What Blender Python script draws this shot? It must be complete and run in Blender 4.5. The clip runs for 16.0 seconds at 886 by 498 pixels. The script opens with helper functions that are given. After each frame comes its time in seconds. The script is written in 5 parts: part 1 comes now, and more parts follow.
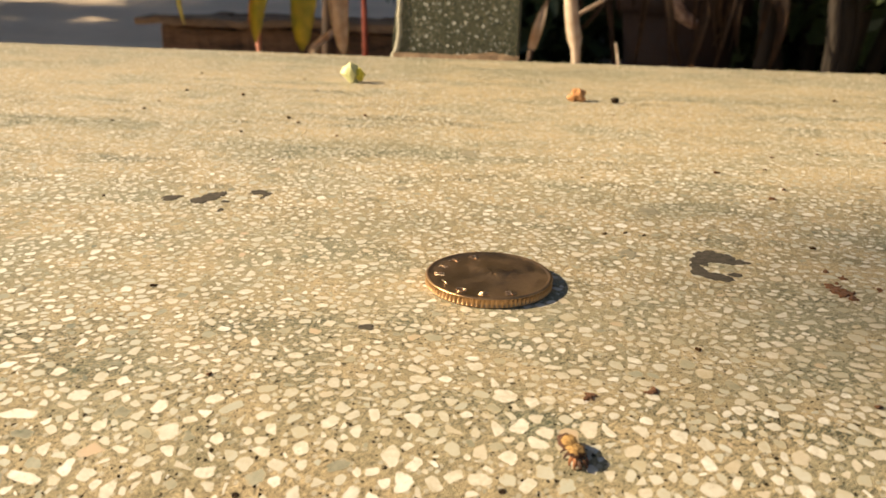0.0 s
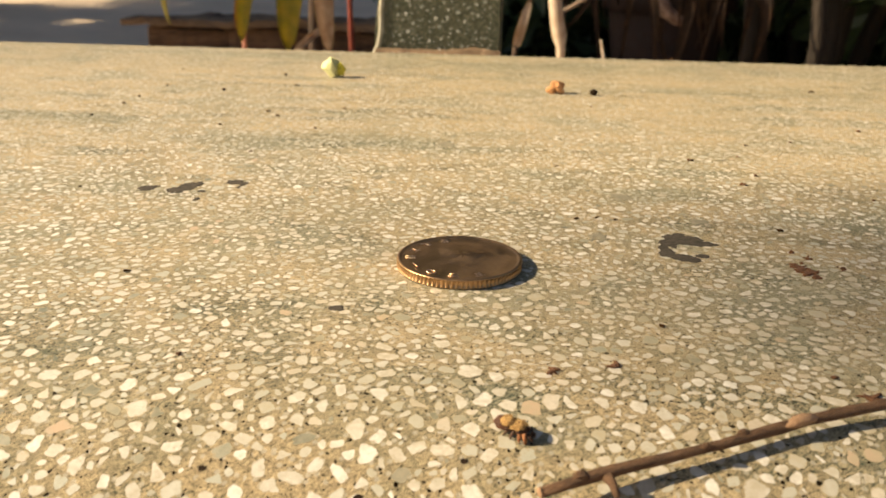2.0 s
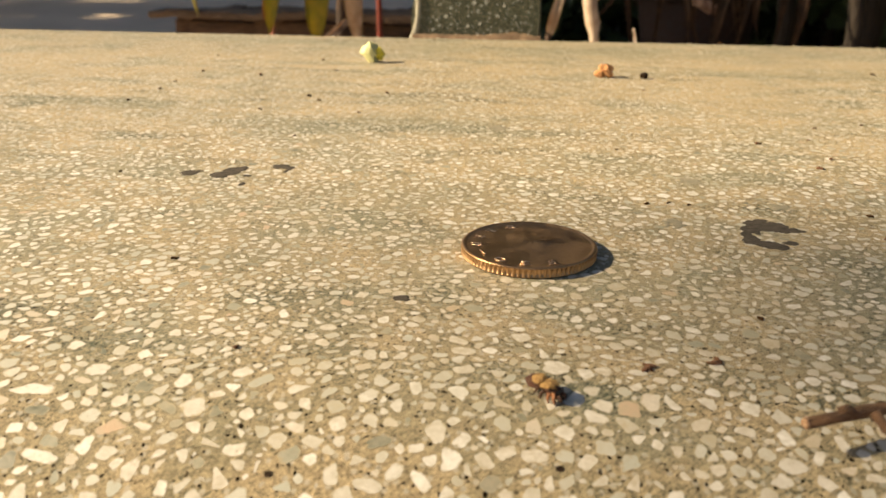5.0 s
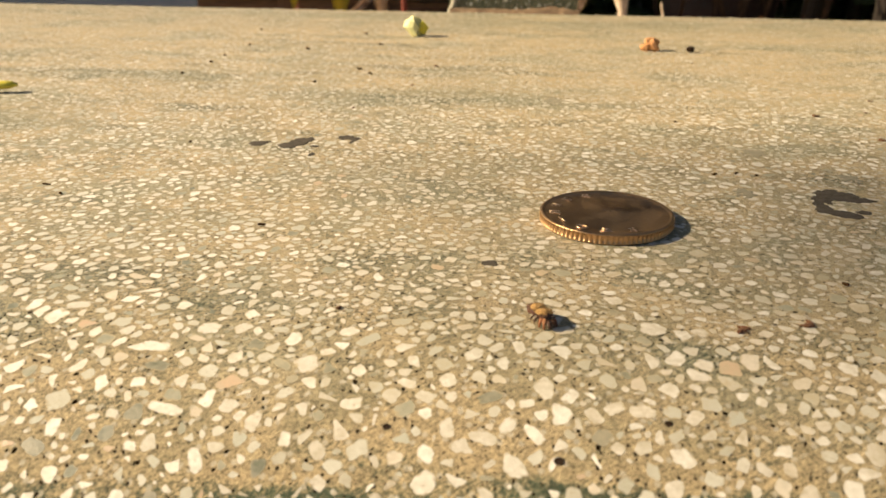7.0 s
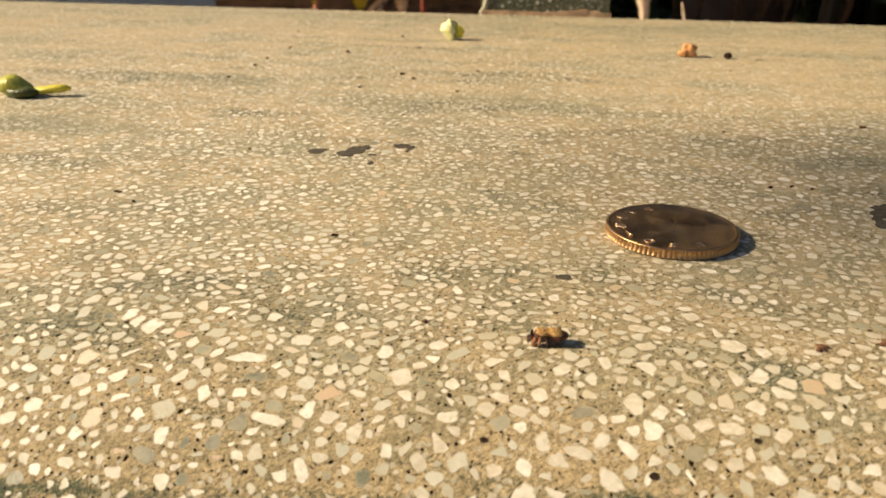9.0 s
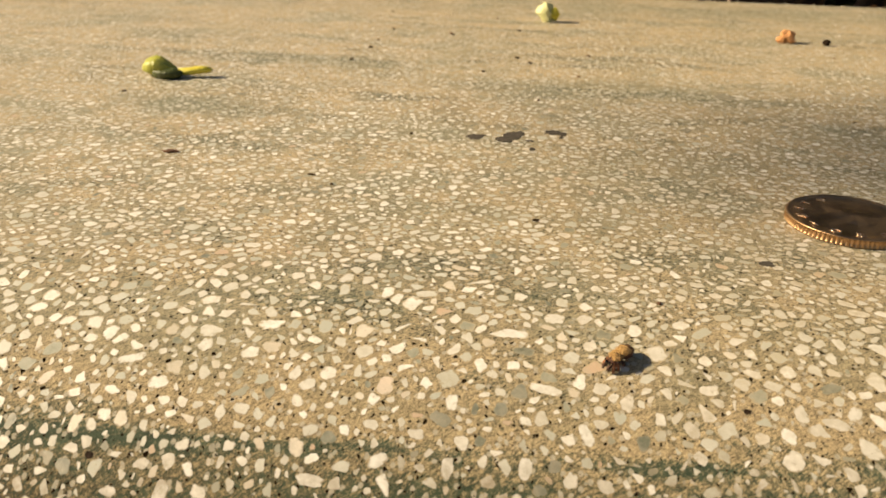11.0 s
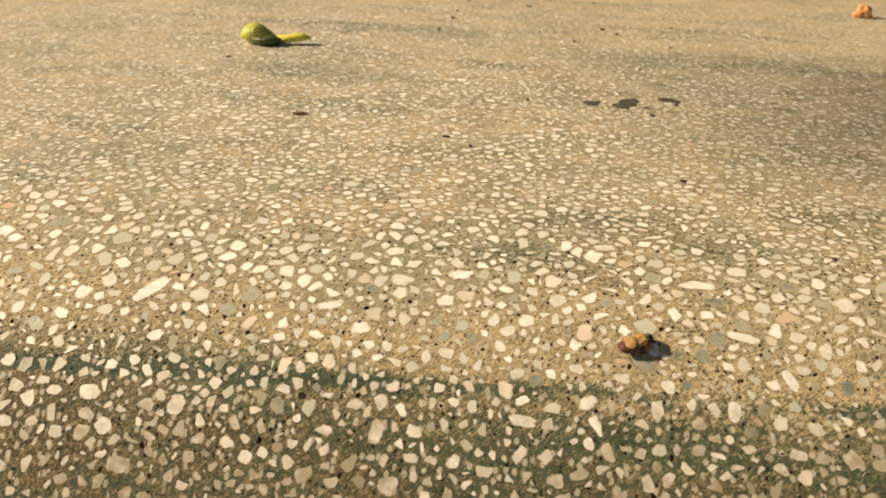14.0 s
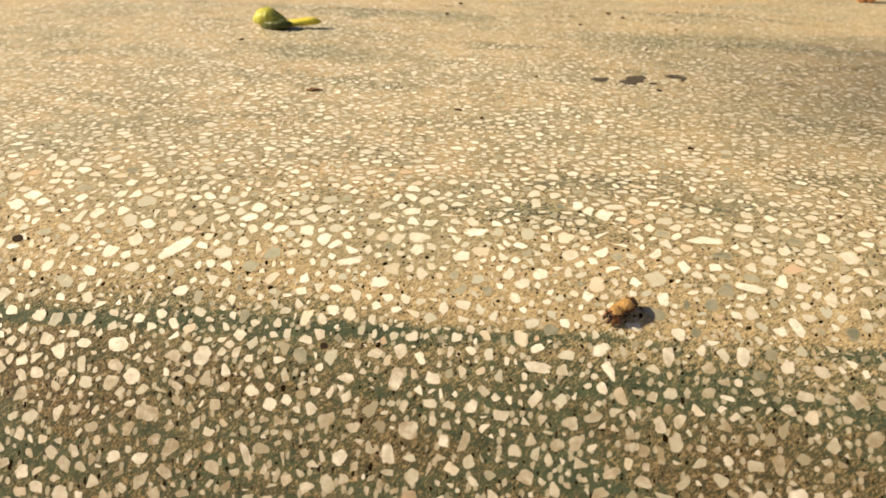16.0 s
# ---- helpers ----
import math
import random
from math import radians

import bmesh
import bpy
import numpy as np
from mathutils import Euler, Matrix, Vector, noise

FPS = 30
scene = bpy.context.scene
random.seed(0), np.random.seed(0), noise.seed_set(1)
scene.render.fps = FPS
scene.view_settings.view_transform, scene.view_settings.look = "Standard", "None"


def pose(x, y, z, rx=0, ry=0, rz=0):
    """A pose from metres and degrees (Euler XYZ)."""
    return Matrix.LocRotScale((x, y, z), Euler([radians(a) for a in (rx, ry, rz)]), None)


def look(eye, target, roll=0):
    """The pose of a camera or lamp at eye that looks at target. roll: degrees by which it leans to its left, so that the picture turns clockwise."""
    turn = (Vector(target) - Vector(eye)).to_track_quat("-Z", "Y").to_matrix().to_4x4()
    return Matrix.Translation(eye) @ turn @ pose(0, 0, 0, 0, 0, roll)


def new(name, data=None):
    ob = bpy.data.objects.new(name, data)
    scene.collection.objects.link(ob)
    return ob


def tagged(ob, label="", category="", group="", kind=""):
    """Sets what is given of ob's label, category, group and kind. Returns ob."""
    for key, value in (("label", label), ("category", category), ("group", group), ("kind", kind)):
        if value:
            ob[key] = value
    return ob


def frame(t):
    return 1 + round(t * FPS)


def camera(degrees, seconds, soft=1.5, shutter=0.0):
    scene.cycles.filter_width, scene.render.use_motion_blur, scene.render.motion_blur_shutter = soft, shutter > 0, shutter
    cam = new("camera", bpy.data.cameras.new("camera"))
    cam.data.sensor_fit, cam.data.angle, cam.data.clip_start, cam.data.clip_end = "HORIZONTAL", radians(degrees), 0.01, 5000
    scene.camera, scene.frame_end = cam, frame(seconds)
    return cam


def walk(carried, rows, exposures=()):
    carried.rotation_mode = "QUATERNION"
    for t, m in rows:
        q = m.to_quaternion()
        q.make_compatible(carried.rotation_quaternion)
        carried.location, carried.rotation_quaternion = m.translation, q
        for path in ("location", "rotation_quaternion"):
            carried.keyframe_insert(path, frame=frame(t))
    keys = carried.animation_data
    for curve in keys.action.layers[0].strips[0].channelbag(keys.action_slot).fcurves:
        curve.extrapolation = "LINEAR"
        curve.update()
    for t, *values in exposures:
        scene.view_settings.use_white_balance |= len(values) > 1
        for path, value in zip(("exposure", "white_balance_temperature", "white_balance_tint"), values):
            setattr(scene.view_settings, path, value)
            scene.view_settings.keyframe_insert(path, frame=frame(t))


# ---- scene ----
cam = camera(56.0, 16.0, soft=1.6)
PATH = [
    (0, 0.00507, -0.12120, 0.05071, 5.833, -20.366, 1.292),
    (0.5, 0.00849, -0.12401, 0.05010, 5.326, -20.390, 1.221),
    (1, 0.00739, -0.12354, 0.05089, 5.219, -20.287, 1.105),
    (1.5, 0.00737, -0.12221, 0.05016, 5.191, -20.211, 1.108),
    (2, 0.00849, -0.12341, 0.04889, 5.144, -20.353, 0.982),
    (2.5, 0.00823, -0.12369, 0.04924, 5.065, -20.304, 0.974),
    (3, 0.00821, -0.12036, 0.04726, 5.215, -20.245, 0.874),
    (3.5, 0.00841, -0.11984, 0.04739, 5.378, -20.186, 0.813),
    (4, 0.00706, -0.11597, 0.04434, 5.903, -20.252, 0.594),
    (4.2, 0.00555, -0.11509, 0.04434, 6.253, -20.229, 0.484),
    (6.5, -0.00453, -0.11906, 0.04525, 7.502, -22.465, 0.353),
    (7, -0.00778, -0.11997, 0.04404, 8.070, -22.381, 0.209),
    (7.5, -0.00951, -0.11881, 0.04309, 8.491, -22.435, 0.071),
    (8, -0.01064, -0.12176, 0.04661, 8.707, -22.333, 0.382),
    (8.2, -0.01205, -0.12168, 0.04750, 8.662, -22.108, 0.507),
    (10.3, -0.03283, -0.12890, 0.04742, 9.624, -24.254, 0.564),
    (10.5, -0.03768, -0.13017, 0.04962, 9.888, -24.307, 0.564),
    (11, -0.04435, -0.13617, 0.05283, 9.737, -24.709, 1.047),
    (11.5, -0.04867, -0.13887, 0.05120, 9.520, -25.082, 1.370),
    (12, -0.05117, -0.13597, 0.04966, 9.486, -25.298, 1.473),
    (12.5, -0.06078, -0.13717, 0.05024, 10.052, -25.544, 1.419),
    (13, -0.06681, -0.14111, 0.05015, 10.298, -25.825, 1.445),
    (13.5, -0.06918, -0.14246, 0.05017, 10.171, -25.918, 1.547),
    (14, -0.06742, -0.14479, 0.05006, 9.996, -25.951, 1.513),
    (14.5, -0.06693, -0.14719, 0.04996, 9.791, -25.861, 1.506),
    (15, -0.06432, -0.14965, 0.05014, 9.795, -25.704, 1.422),
    (15.5, -0.06632, -0.15167, 0.04723, 10.128, -25.879, 1.245),
    (16, -0.06786, -0.15069, 0.04623, 10.306, -25.867, 1.089),
]
EXPOSURES = [(0.0, 1.34), (4.0, 1.29), (7.5, 1.26), (11.0, 1.06), (12.5, 1.05), (13.5, 1.02), (16.0, 1.28)]
walk(cam, [(t, Matrix.Translation((x, y, z)) @ pose(0, 0, 0, 90 + pitch, 0, yaw) @ pose(0, 0, 0, 0, 0, roll)) for t, x, y, z, yaw, pitch, roll in PATH], exposures=EXPOSURES)

# the lens gathers a little softness away from the coin
cam.data.dof.use_dof = True
cam.data.dof.focus_distance = 0.128
cam.data.dof.aperture_fstop = 49.0

# ---------------------------------------------------------------- world, sun
SUN_AZ, SUN_EL = 185.0, 31.0
SUN = Vector((math.cos(radians(SUN_EL)) * math.cos(radians(SUN_AZ)), math.cos(radians(SUN_EL)) * math.sin(radians(SUN_AZ)), math.sin(radians(SUN_EL))))
world = bpy.data.worlds.new("world")
scene.world = world
world.use_nodes = True
sky = world.node_tree.nodes.new("ShaderNodeTexSky")
sky.sky_type, sky.sun_disc = "NISHITA", False
sky.sun_elevation, sky.sun_rotation = radians(SUN_EL), radians(90 - SUN_AZ)
sky.dust_density = 2.5
back = world.node_tree.nodes["Background"]
back.inputs["Strength"].default_value = 0.031
world.node_tree.links.new(sky.outputs[0], back.inputs["Color"])
sun = new("sun", bpy.data.lights.new("sun", "SUN"))
sun.data.energy, sun.data.angle, sun.data.color = 4.4, radians(0.53), (1.0, 0.810, 0.540)
sun.matrix_world = look(SUN * 10, (0, 0, 0))


# ---------------------------------------------------------------- materials
class Nodes:
    """A small hand for wiring one material."""

    def __init__(self, name, rough=0.6, metal=0.0, spec=0.5):
        self.mat = bpy.data.materials.new(name)
        self.mat.use_nodes = True
        self.tree = self.mat.node_tree
        self.bsdf = self.tree.nodes["Principled BSDF"]
        self.put("Roughness", rough), self.put("Metallic", metal), self.put("Specular IOR Level", spec)

    def link(self, value, socket):
        if isinstance(value, bpy.types.NodeSocket):
            self.tree.links.new(value, socket)
        else:
            socket.default_value = value

    def put(self, name, value):
        if name == "Base Color" and isinstance(value, tuple) and len(value) == 3:
            value = (*value, 1)
        self.link(value, self.bsdf.inputs[name])

    def add(self, kind, **values):
        node = self.tree.nodes.new("ShaderNode" + kind)
        for key, value in values.items():
            self.link(value, node.inputs[key])
        return node

    def place(self, scale=(1, 1, 1), turn=0.0):
        coord = self.tree.nodes.new("ShaderNodeTexCoord")
        where = coord.outputs["Object"]
        if turn:
            where = self.add("Mapping", Vector=where, Rotation=(0, 0, radians(turn))).outputs[0]
        return self.add("Mapping", Vector=where, Scale=scale).outputs[0]

    def noise(self, scale, where=None, detail=4.0, rough=0.55):
        return self.add("TexNoise", Vector=where or self.place(), Scale=scale, Detail=detail, Roughness=rough).outputs["Fac"]

    def cells(self, scale, where=None, out="Distance"):
        return self.add("TexVoronoi", Vector=where or self.place(), Scale=scale).outputs[out]

    def span(self, value, a, b, c=0.0, d=1.0):
        node = self.add("MapRange", Value=value)
        for n, v in zip(("From Min", "From Max", "To Min", "To Max"), (a, b, c, d)):
            self.link(v, node.inputs[n])
        return node.outputs[0]

    def maths(self, kind, a, b=0.0):
        node = self.tree.nodes.new("ShaderNodeMath")
        node.operation = kind
        self.link(a, node.inputs[0]), self.link(b, node.inputs[1])
        return node.outputs[0]

    def mix(self, fac, a, b, kind="MIX"):
        node = self.tree.nodes.new("ShaderNodeMix")
        node.data_type, node.blend_type = "RGBA", kind
        for socket, value in ((node.inputs[0], fac), (node.inputs[6], a), (node.inputs[7], b)):
            self.link((*value, 1) if isinstance(value, tuple) and len(value) == 3 else value, socket)
        return node.outputs[2]

    def ramp(self, value, stops, hard=False):
        node = self.add("ValToRGB", Fac=value)
        node.color_ramp.interpolation = "CONSTANT" if hard else "LINEAR"
        while len(node.color_ramp.elements) < len(stops):
            node.color_ramp.elements.new(0.5)
        for element, (at, colour) in zip(node.color_ramp.elements, stops):
            element.position, element.color = at, (*colour, 1)
        return node.outputs[0]

    def bump(self, height, metres, strength=1.0):
        self.put("Normal", self.add("Bump", Height=height, Distance=metres, Strength=strength).outputs[0])
        return self.mat


def mottled(name, dark, light, scale, rough=0.7, metal=0.0, relief=0.0005, grain=8.0, stretch=(1, 1, 1), spec=0.4):
    """A plain two-scale material: broad mottling and fine grain."""
    n = Nodes(name, rough, metal, spec)
    where = n.place(stretch)
    broad, fine = n.noise(scale, where), n.noise(scale * grain, where, 6.0)
    n.put("Base Color", n.mix(n.span(n.maths("ADD", n.maths("MULTIPLY", broad, 0.6), n.maths("MULTIPLY", fine, 0.4)), 0.33, 0.67), dark, light))
    n.put("Roughness", n.span(fine, 0.3, 0.7, max(0.05, rough - 0.12), min(1.0, rough + 0.12)))
    return n.bump(fine, relief)


# grey-green smudges rubbed into the seat: x, y, half length and half depth (millimetres), strength
SMUDGES = [
    (-121, 102, 48, 7, 0.7), (-49, 83, 44, 12, 0.7), (-92, 89, 34, 7, 0.5), (19, 53, 20, 11, 0.6), (34, 45, 14, 8, 0.7), (100, 178, 70, 12, 0.6),
    (-30, 27, 24, 10, 0.45), (-42, -6, 11, 6, 0.6), (-136, 45, 30, 12, 1.0), (-114, 99, 28, 8, 0.9), (-30, 87, 40, 11, 0.85), (-145, -20, 13, 9, 0.5),
    (-63, -7, 18, 4, 0.7), (-213, 49, 18, 7, 0.7), (10, 226, 110, 15, 0.7), (-105, 240, 70, 9, 0.6), (-94, -52, 13, 6, 0.5), (-10, -40, 16, 6, 0.4),
]


def smudged(n, where):
    """How strongly the smudges show at a place of the seat, with ragged rims."""
    wobble = n.add("TexNoise", Vector=where, Scale=55.0, Detail=5.0, Roughness=0.62).outputs["Fac"]
    total = 0.0
    for x, y, rx, ry, strength in SMUDGES:
        off = n.add("Mapping", Vector=where, Location=(-x / rx, -y / ry, 0), Scale=(1000 / rx, 1000 / ry, 0)).outputs[0]
        far = n.tree.nodes.new("ShaderNodeVectorMath")
        far.operation = "LENGTH"
        n.link(off, far.inputs[0])
        near = n.span(n.maths("ADD", far.outputs["Value"], n.span(wobble, 0.3, 0.7, -0.55, 0.55)), 1.15, 0.25, 0.0, strength)
        total = n.maths("MAXIMUM", near, total)
    return total


def cement_material(name, grit_low, grit_high, nose):
    """Green cement with tan grit ground into it, pitted with small holes."""
    n = Nodes(name, 0.5, 0.0, 0.5)
    streaks = n.noise(1.0, n.place((9, 70, 60)), 5.0)
    patches = n.noise(1.0, n.place((60, 130, 110)), 6.0)
    cover = n.maths("ADD", n.maths("MULTIPLY", streaks, 0.55), n.maths("MULTIPLY", patches, 0.45))
    cover = n.span(cover, grit_low, grit_high, 0.30 if nose else 0.0, 1.0)
    if nose:
        # the rubbed nose shows the green cement in long bands
        split = n.add("SeparateXYZ", Vector=n.place())
        y = n.maths("ADD", split.outputs[1], -0.0012)
        aslant = n.maths("SUBTRACT", y, n.maths("MULTIPLY", split.outputs[0], 0.06))
        bands = n.noise(1.0, n.place((38, 170, 120), 3), 6.0, 0.62)
        rubbed = n.maths("MULTIPLY", n.span(aslant, -0.0602, -0.0645), n.span(bands, 0.61, 0.45, 0.0, 0.66))
        wave = n.maths("MULTIPLY", n.maths("SUBTRACT", n.noise(26.0, None, 3.0), 0.5), 0.005)
        off = n.maths("ABSOLUTE", n.maths("ADD", n.maths("ADD", aslant, 0.0588), wave))
        off = n.maths("ADD", off, n.maths("MULTIPLY", n.maths("SUBTRACT", n.noise(260.0, None, 4.0), 0.5), 0.0026))
        stripe = n.maths("MULTIPLY", n.span(off, 0.0017, 0.0003, 0.0, 1.0), n.span(patches, 0.38, 0.54, 0.15, 1.0))
        low = n.maths("ABSOLUTE", n.maths("ADD", n.maths("ADD", aslant, 0.0711), n.maths("MULTIPLY", wave, 1.4)))
        low = n.maths("MULTIPLY", n.span(low, 0.0036, 0.0010, 0.0, 0.75), n.span(bands, 0.60, 0.44, 0.15, 1.0))
        broad = n.maths("ABSOLUTE", n.maths("ADD", n.maths("ADD", aslant, 0.0630), wave))
        broad = n.maths("MULTIPLY", n.span(broad, 0.0046, 0.0014, 0.0, 0.85), n.maths("MULTIPLY", n.span(split.outputs[0], -0.090, -0.066), n.span(patches, 0.36, 0.56, 0.15, 1.0)))
        low = n.maths("MAXIMUM", low, broad)
        cover = n.maths("SUBTRACT", cover, n.maths("MAXIMUM", n.maths("MAXIMUM", rubbed, low), stripe))
    grit = n.noise(1.0, n.place((5200, 4400, 4400), 24), 5.0, 0.72)
    clots = n.noise(1.0, n.place((1900, 1700, 1700), -10), 2.0, 0.6)
    scratch = n.noise(1.0, n.place((4200, 1200, 1200), 52), 3.0, 0.65)
    rough_grit = n.maths("ADD", n.maths("MULTIPLY", grit, 0.55), n.maths("ADD", n.maths("MULTIPLY", scratch, 0.40), n.maths("MULTIPLY", clots, 0.20)))
    rough_grit = n.span(rough_grit, 0.145, 1.005)
    tan = n.ramp(rough_grit, [(0.34, (0.37, 0.274, 0.152)), (0.47, (0.475, 0.365, 0.208)), (0.61, (0.59, 0.467, 0.280))])
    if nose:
        # unpolished, dirtier grit on the nose, its dimmer light put into the colour too; a thin grey-green bloom along
        # the back
        dim_dirt = n.ramp(rough_grit, [(0.38, (0.018, 0.014, 0.008)), (0.49, (0.080, 0.061, 0.031)), (0.62, (0.34, 0.255, 0.130))])
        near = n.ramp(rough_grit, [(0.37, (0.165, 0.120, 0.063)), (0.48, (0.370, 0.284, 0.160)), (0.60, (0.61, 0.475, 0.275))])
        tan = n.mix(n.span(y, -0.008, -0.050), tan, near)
        tan = n.mix(n.span(y, -0.060, -0.070), tan, dim_dirt)
        olive = n.maths("MULTIPLY", n.span(n.noise(115.0, None, 5.0, 0.6), 0.44, 0.62), n.maths("MULTIPLY", n.span(y, -0.062, -0.050, 0.2, 0.55), n.span(y, 0.02, 0.10, 1.0, 0.35)))
        tan = n.mix(olive, tan, n.ramp(rough_grit, [(0.36, (0.085, 0.080, 0.042)), (0.62, (0.33, 0.295, 0.175))]))
        sage = n.maths("MULTIPLY", n.span(n.noise(1.0, n.place((30, 48, 40)), 5.0, 0.6), 0.46, 0.62), n.span(y, -0.056, -0.044, 0.0, 0.62))
        tan = n.mix(sage, tan, n.ramp(rough_grit, [(0.34, (0.125, 0.130, 0.085)), (0.62, (0.36, 0.355, 0.245))]))
        bloom = n.maths("MULTIPLY", n.span(y, 0.185, 0.245), n.span(n.noise(1.0, n.place((5, 190, 60)), 4.0), 0.40, 0.60))
        tan = n.mix(n.maths("MULTIPLY", bloom, 0.75), tan, (0.225, 0.215, 0.145))
        tan = n.mix(n.maths("MULTIPLY", smudged(n, n.place()), 0.75), tan, n.ramp(rough_grit, [(0.34, (0.120, 0.122, 0.078)), (0.62, (0.29, 0.280, 0.178))]))
    green = n.ramp(n.noise(420), [(0.3, (0.030, 0.044, 0.026)), (0.7, (0.072, 0.096, 0.055))] if nose else [(0.3, (0.028, 0.040, 0.025)), (0.7, (0.080, 0.090, 0.057))])
    broken = n.maths("ADD", cover, n.span(rough_grit, 0.38, 0.62, -0.50, 0.50))
    colour = n.mix(n.span(broken, 0.05, 0.82), green, tan)
    # scattered crumbs of stone too small to stand out singly
    crumb = n.tree.nodes.new("ShaderNodeTexVoronoi")
    crumb.voronoi_dimensions = "2D" if nose else "3D"
    n.link(n.place(), crumb.inputs["Vector"])
    n.link(950.0, crumb.inputs["Scale"])
    chosen = n.span(n.add("SeparateColor", Color=crumb.outputs["Color"]).outputs[0], 0.70, 0.72)
    core = n.span(crumb.outputs["Distance"], 0.34, 0.26)
    colour = n.mix(n.maths("MULTIPLY", n.maths("MULTIPLY", chosen, core), 0.7), colour, (0.50, 0.45, 0.35))
    # pits
    pit = n.tree.nodes.new("ShaderNodeTexVoronoi")
    pit.voronoi_dimensions = "2D" if nose else "3D"
    ragged = n.add("TexNoise", Vector=n.place(), Scale=1700.0, Detail=2.0).outputs["Color"]
    torn = n.tree.nodes.new("ShaderNodeVectorMath")
    torn.operation = "MULTIPLY_ADD"
    n.link(ragged, torn.inputs[0]), n.link((0.0007, 0.0007, 0.0007), torn.inputs[1]), n.link(n.place(), torn.inputs[2])
    n.link(torn.outputs[0], pit.inputs["Vector"])
    n.link(560.0, pit.inputs["Scale"])
    tint = n.add("SeparateColor", Color=pit.outputs["Color"])
    width = n.span(n.maths("POWER", tint.outputs[1], 3.0), 0.0, 1.0, 0.06, 0.18)
    hole = n.maths("MULTIPLY", n.span(tint.outputs[0], 0.76, 0.77), n.maths("LESS_THAN", pit.outputs["Distance"], width))
    speck = n.tree.nodes.new("ShaderNodeTexVoronoi")
    speck.voronoi_dimensions = "2D" if nose else "3D"
    n.link(torn.outputs[0], speck.inputs["Vector"])
    n.link(1150.0, speck.inputs["Scale"])
    dot = n.add("SeparateColor", Color=speck.outputs["Color"])
    dots = n.maths("MULTIPLY", n.span(dot.outputs[0], 0.66, 0.67), n.maths("LESS_THAN", speck.outputs["Distance"], n.span(dot.outputs[1], 0.0, 1.0, 0.06, 0.22)))
    hole = n.maths("MAXIMUM", hole, dots)
    if nose:
        hole = n.maths("MULTIPLY", hole, n.span(y, 0.02, -0.052, 0.25, 1.0))
    colour = n.mix(hole, colour, (0.014, 0.009, 0.005))
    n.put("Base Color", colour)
    n.put("Roughness", n.span(rough_grit, 0.3, 0.7, 0.44, 0.64))
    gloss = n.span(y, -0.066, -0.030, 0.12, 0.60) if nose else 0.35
    n.put("Specular IOR Level", n.maths("MULTIPLY", gloss, n.maths("SUBTRACT", 1.0, hole)))
    height = n.maths("SUBTRACT", n.maths("MULTIPLY", rough_grit, 0.5), n.maths("MULTIPLY", hole, 1.6))
    return n.bump(height, 0.00095 if nose else 0.0003, 1.0)


STONES = [
    (0.00, (0.64, 0.605, 0.53)), (0.14, (0.80, 0.77, 0.70)), (0.30, (0.73, 0.69, 0.61)), (0.44, (0.60, 0.57, 0.49)),
    (0.56, (0.55, 0.54, 0.465)), (0.68, (0.48, 0.475, 0.40)), (0.78, (0.41, 0.415, 0.345)), (0.83, (0.66, 0.59, 0.48)), (0.88, (0.58, 0.50, 0.39)),
    (0.915, (0.13, 0.145, 0.105)), (0.94, (0.25, 0.255, 0.19)), (0.992, (0.54, 0.37, 0.25)),
]


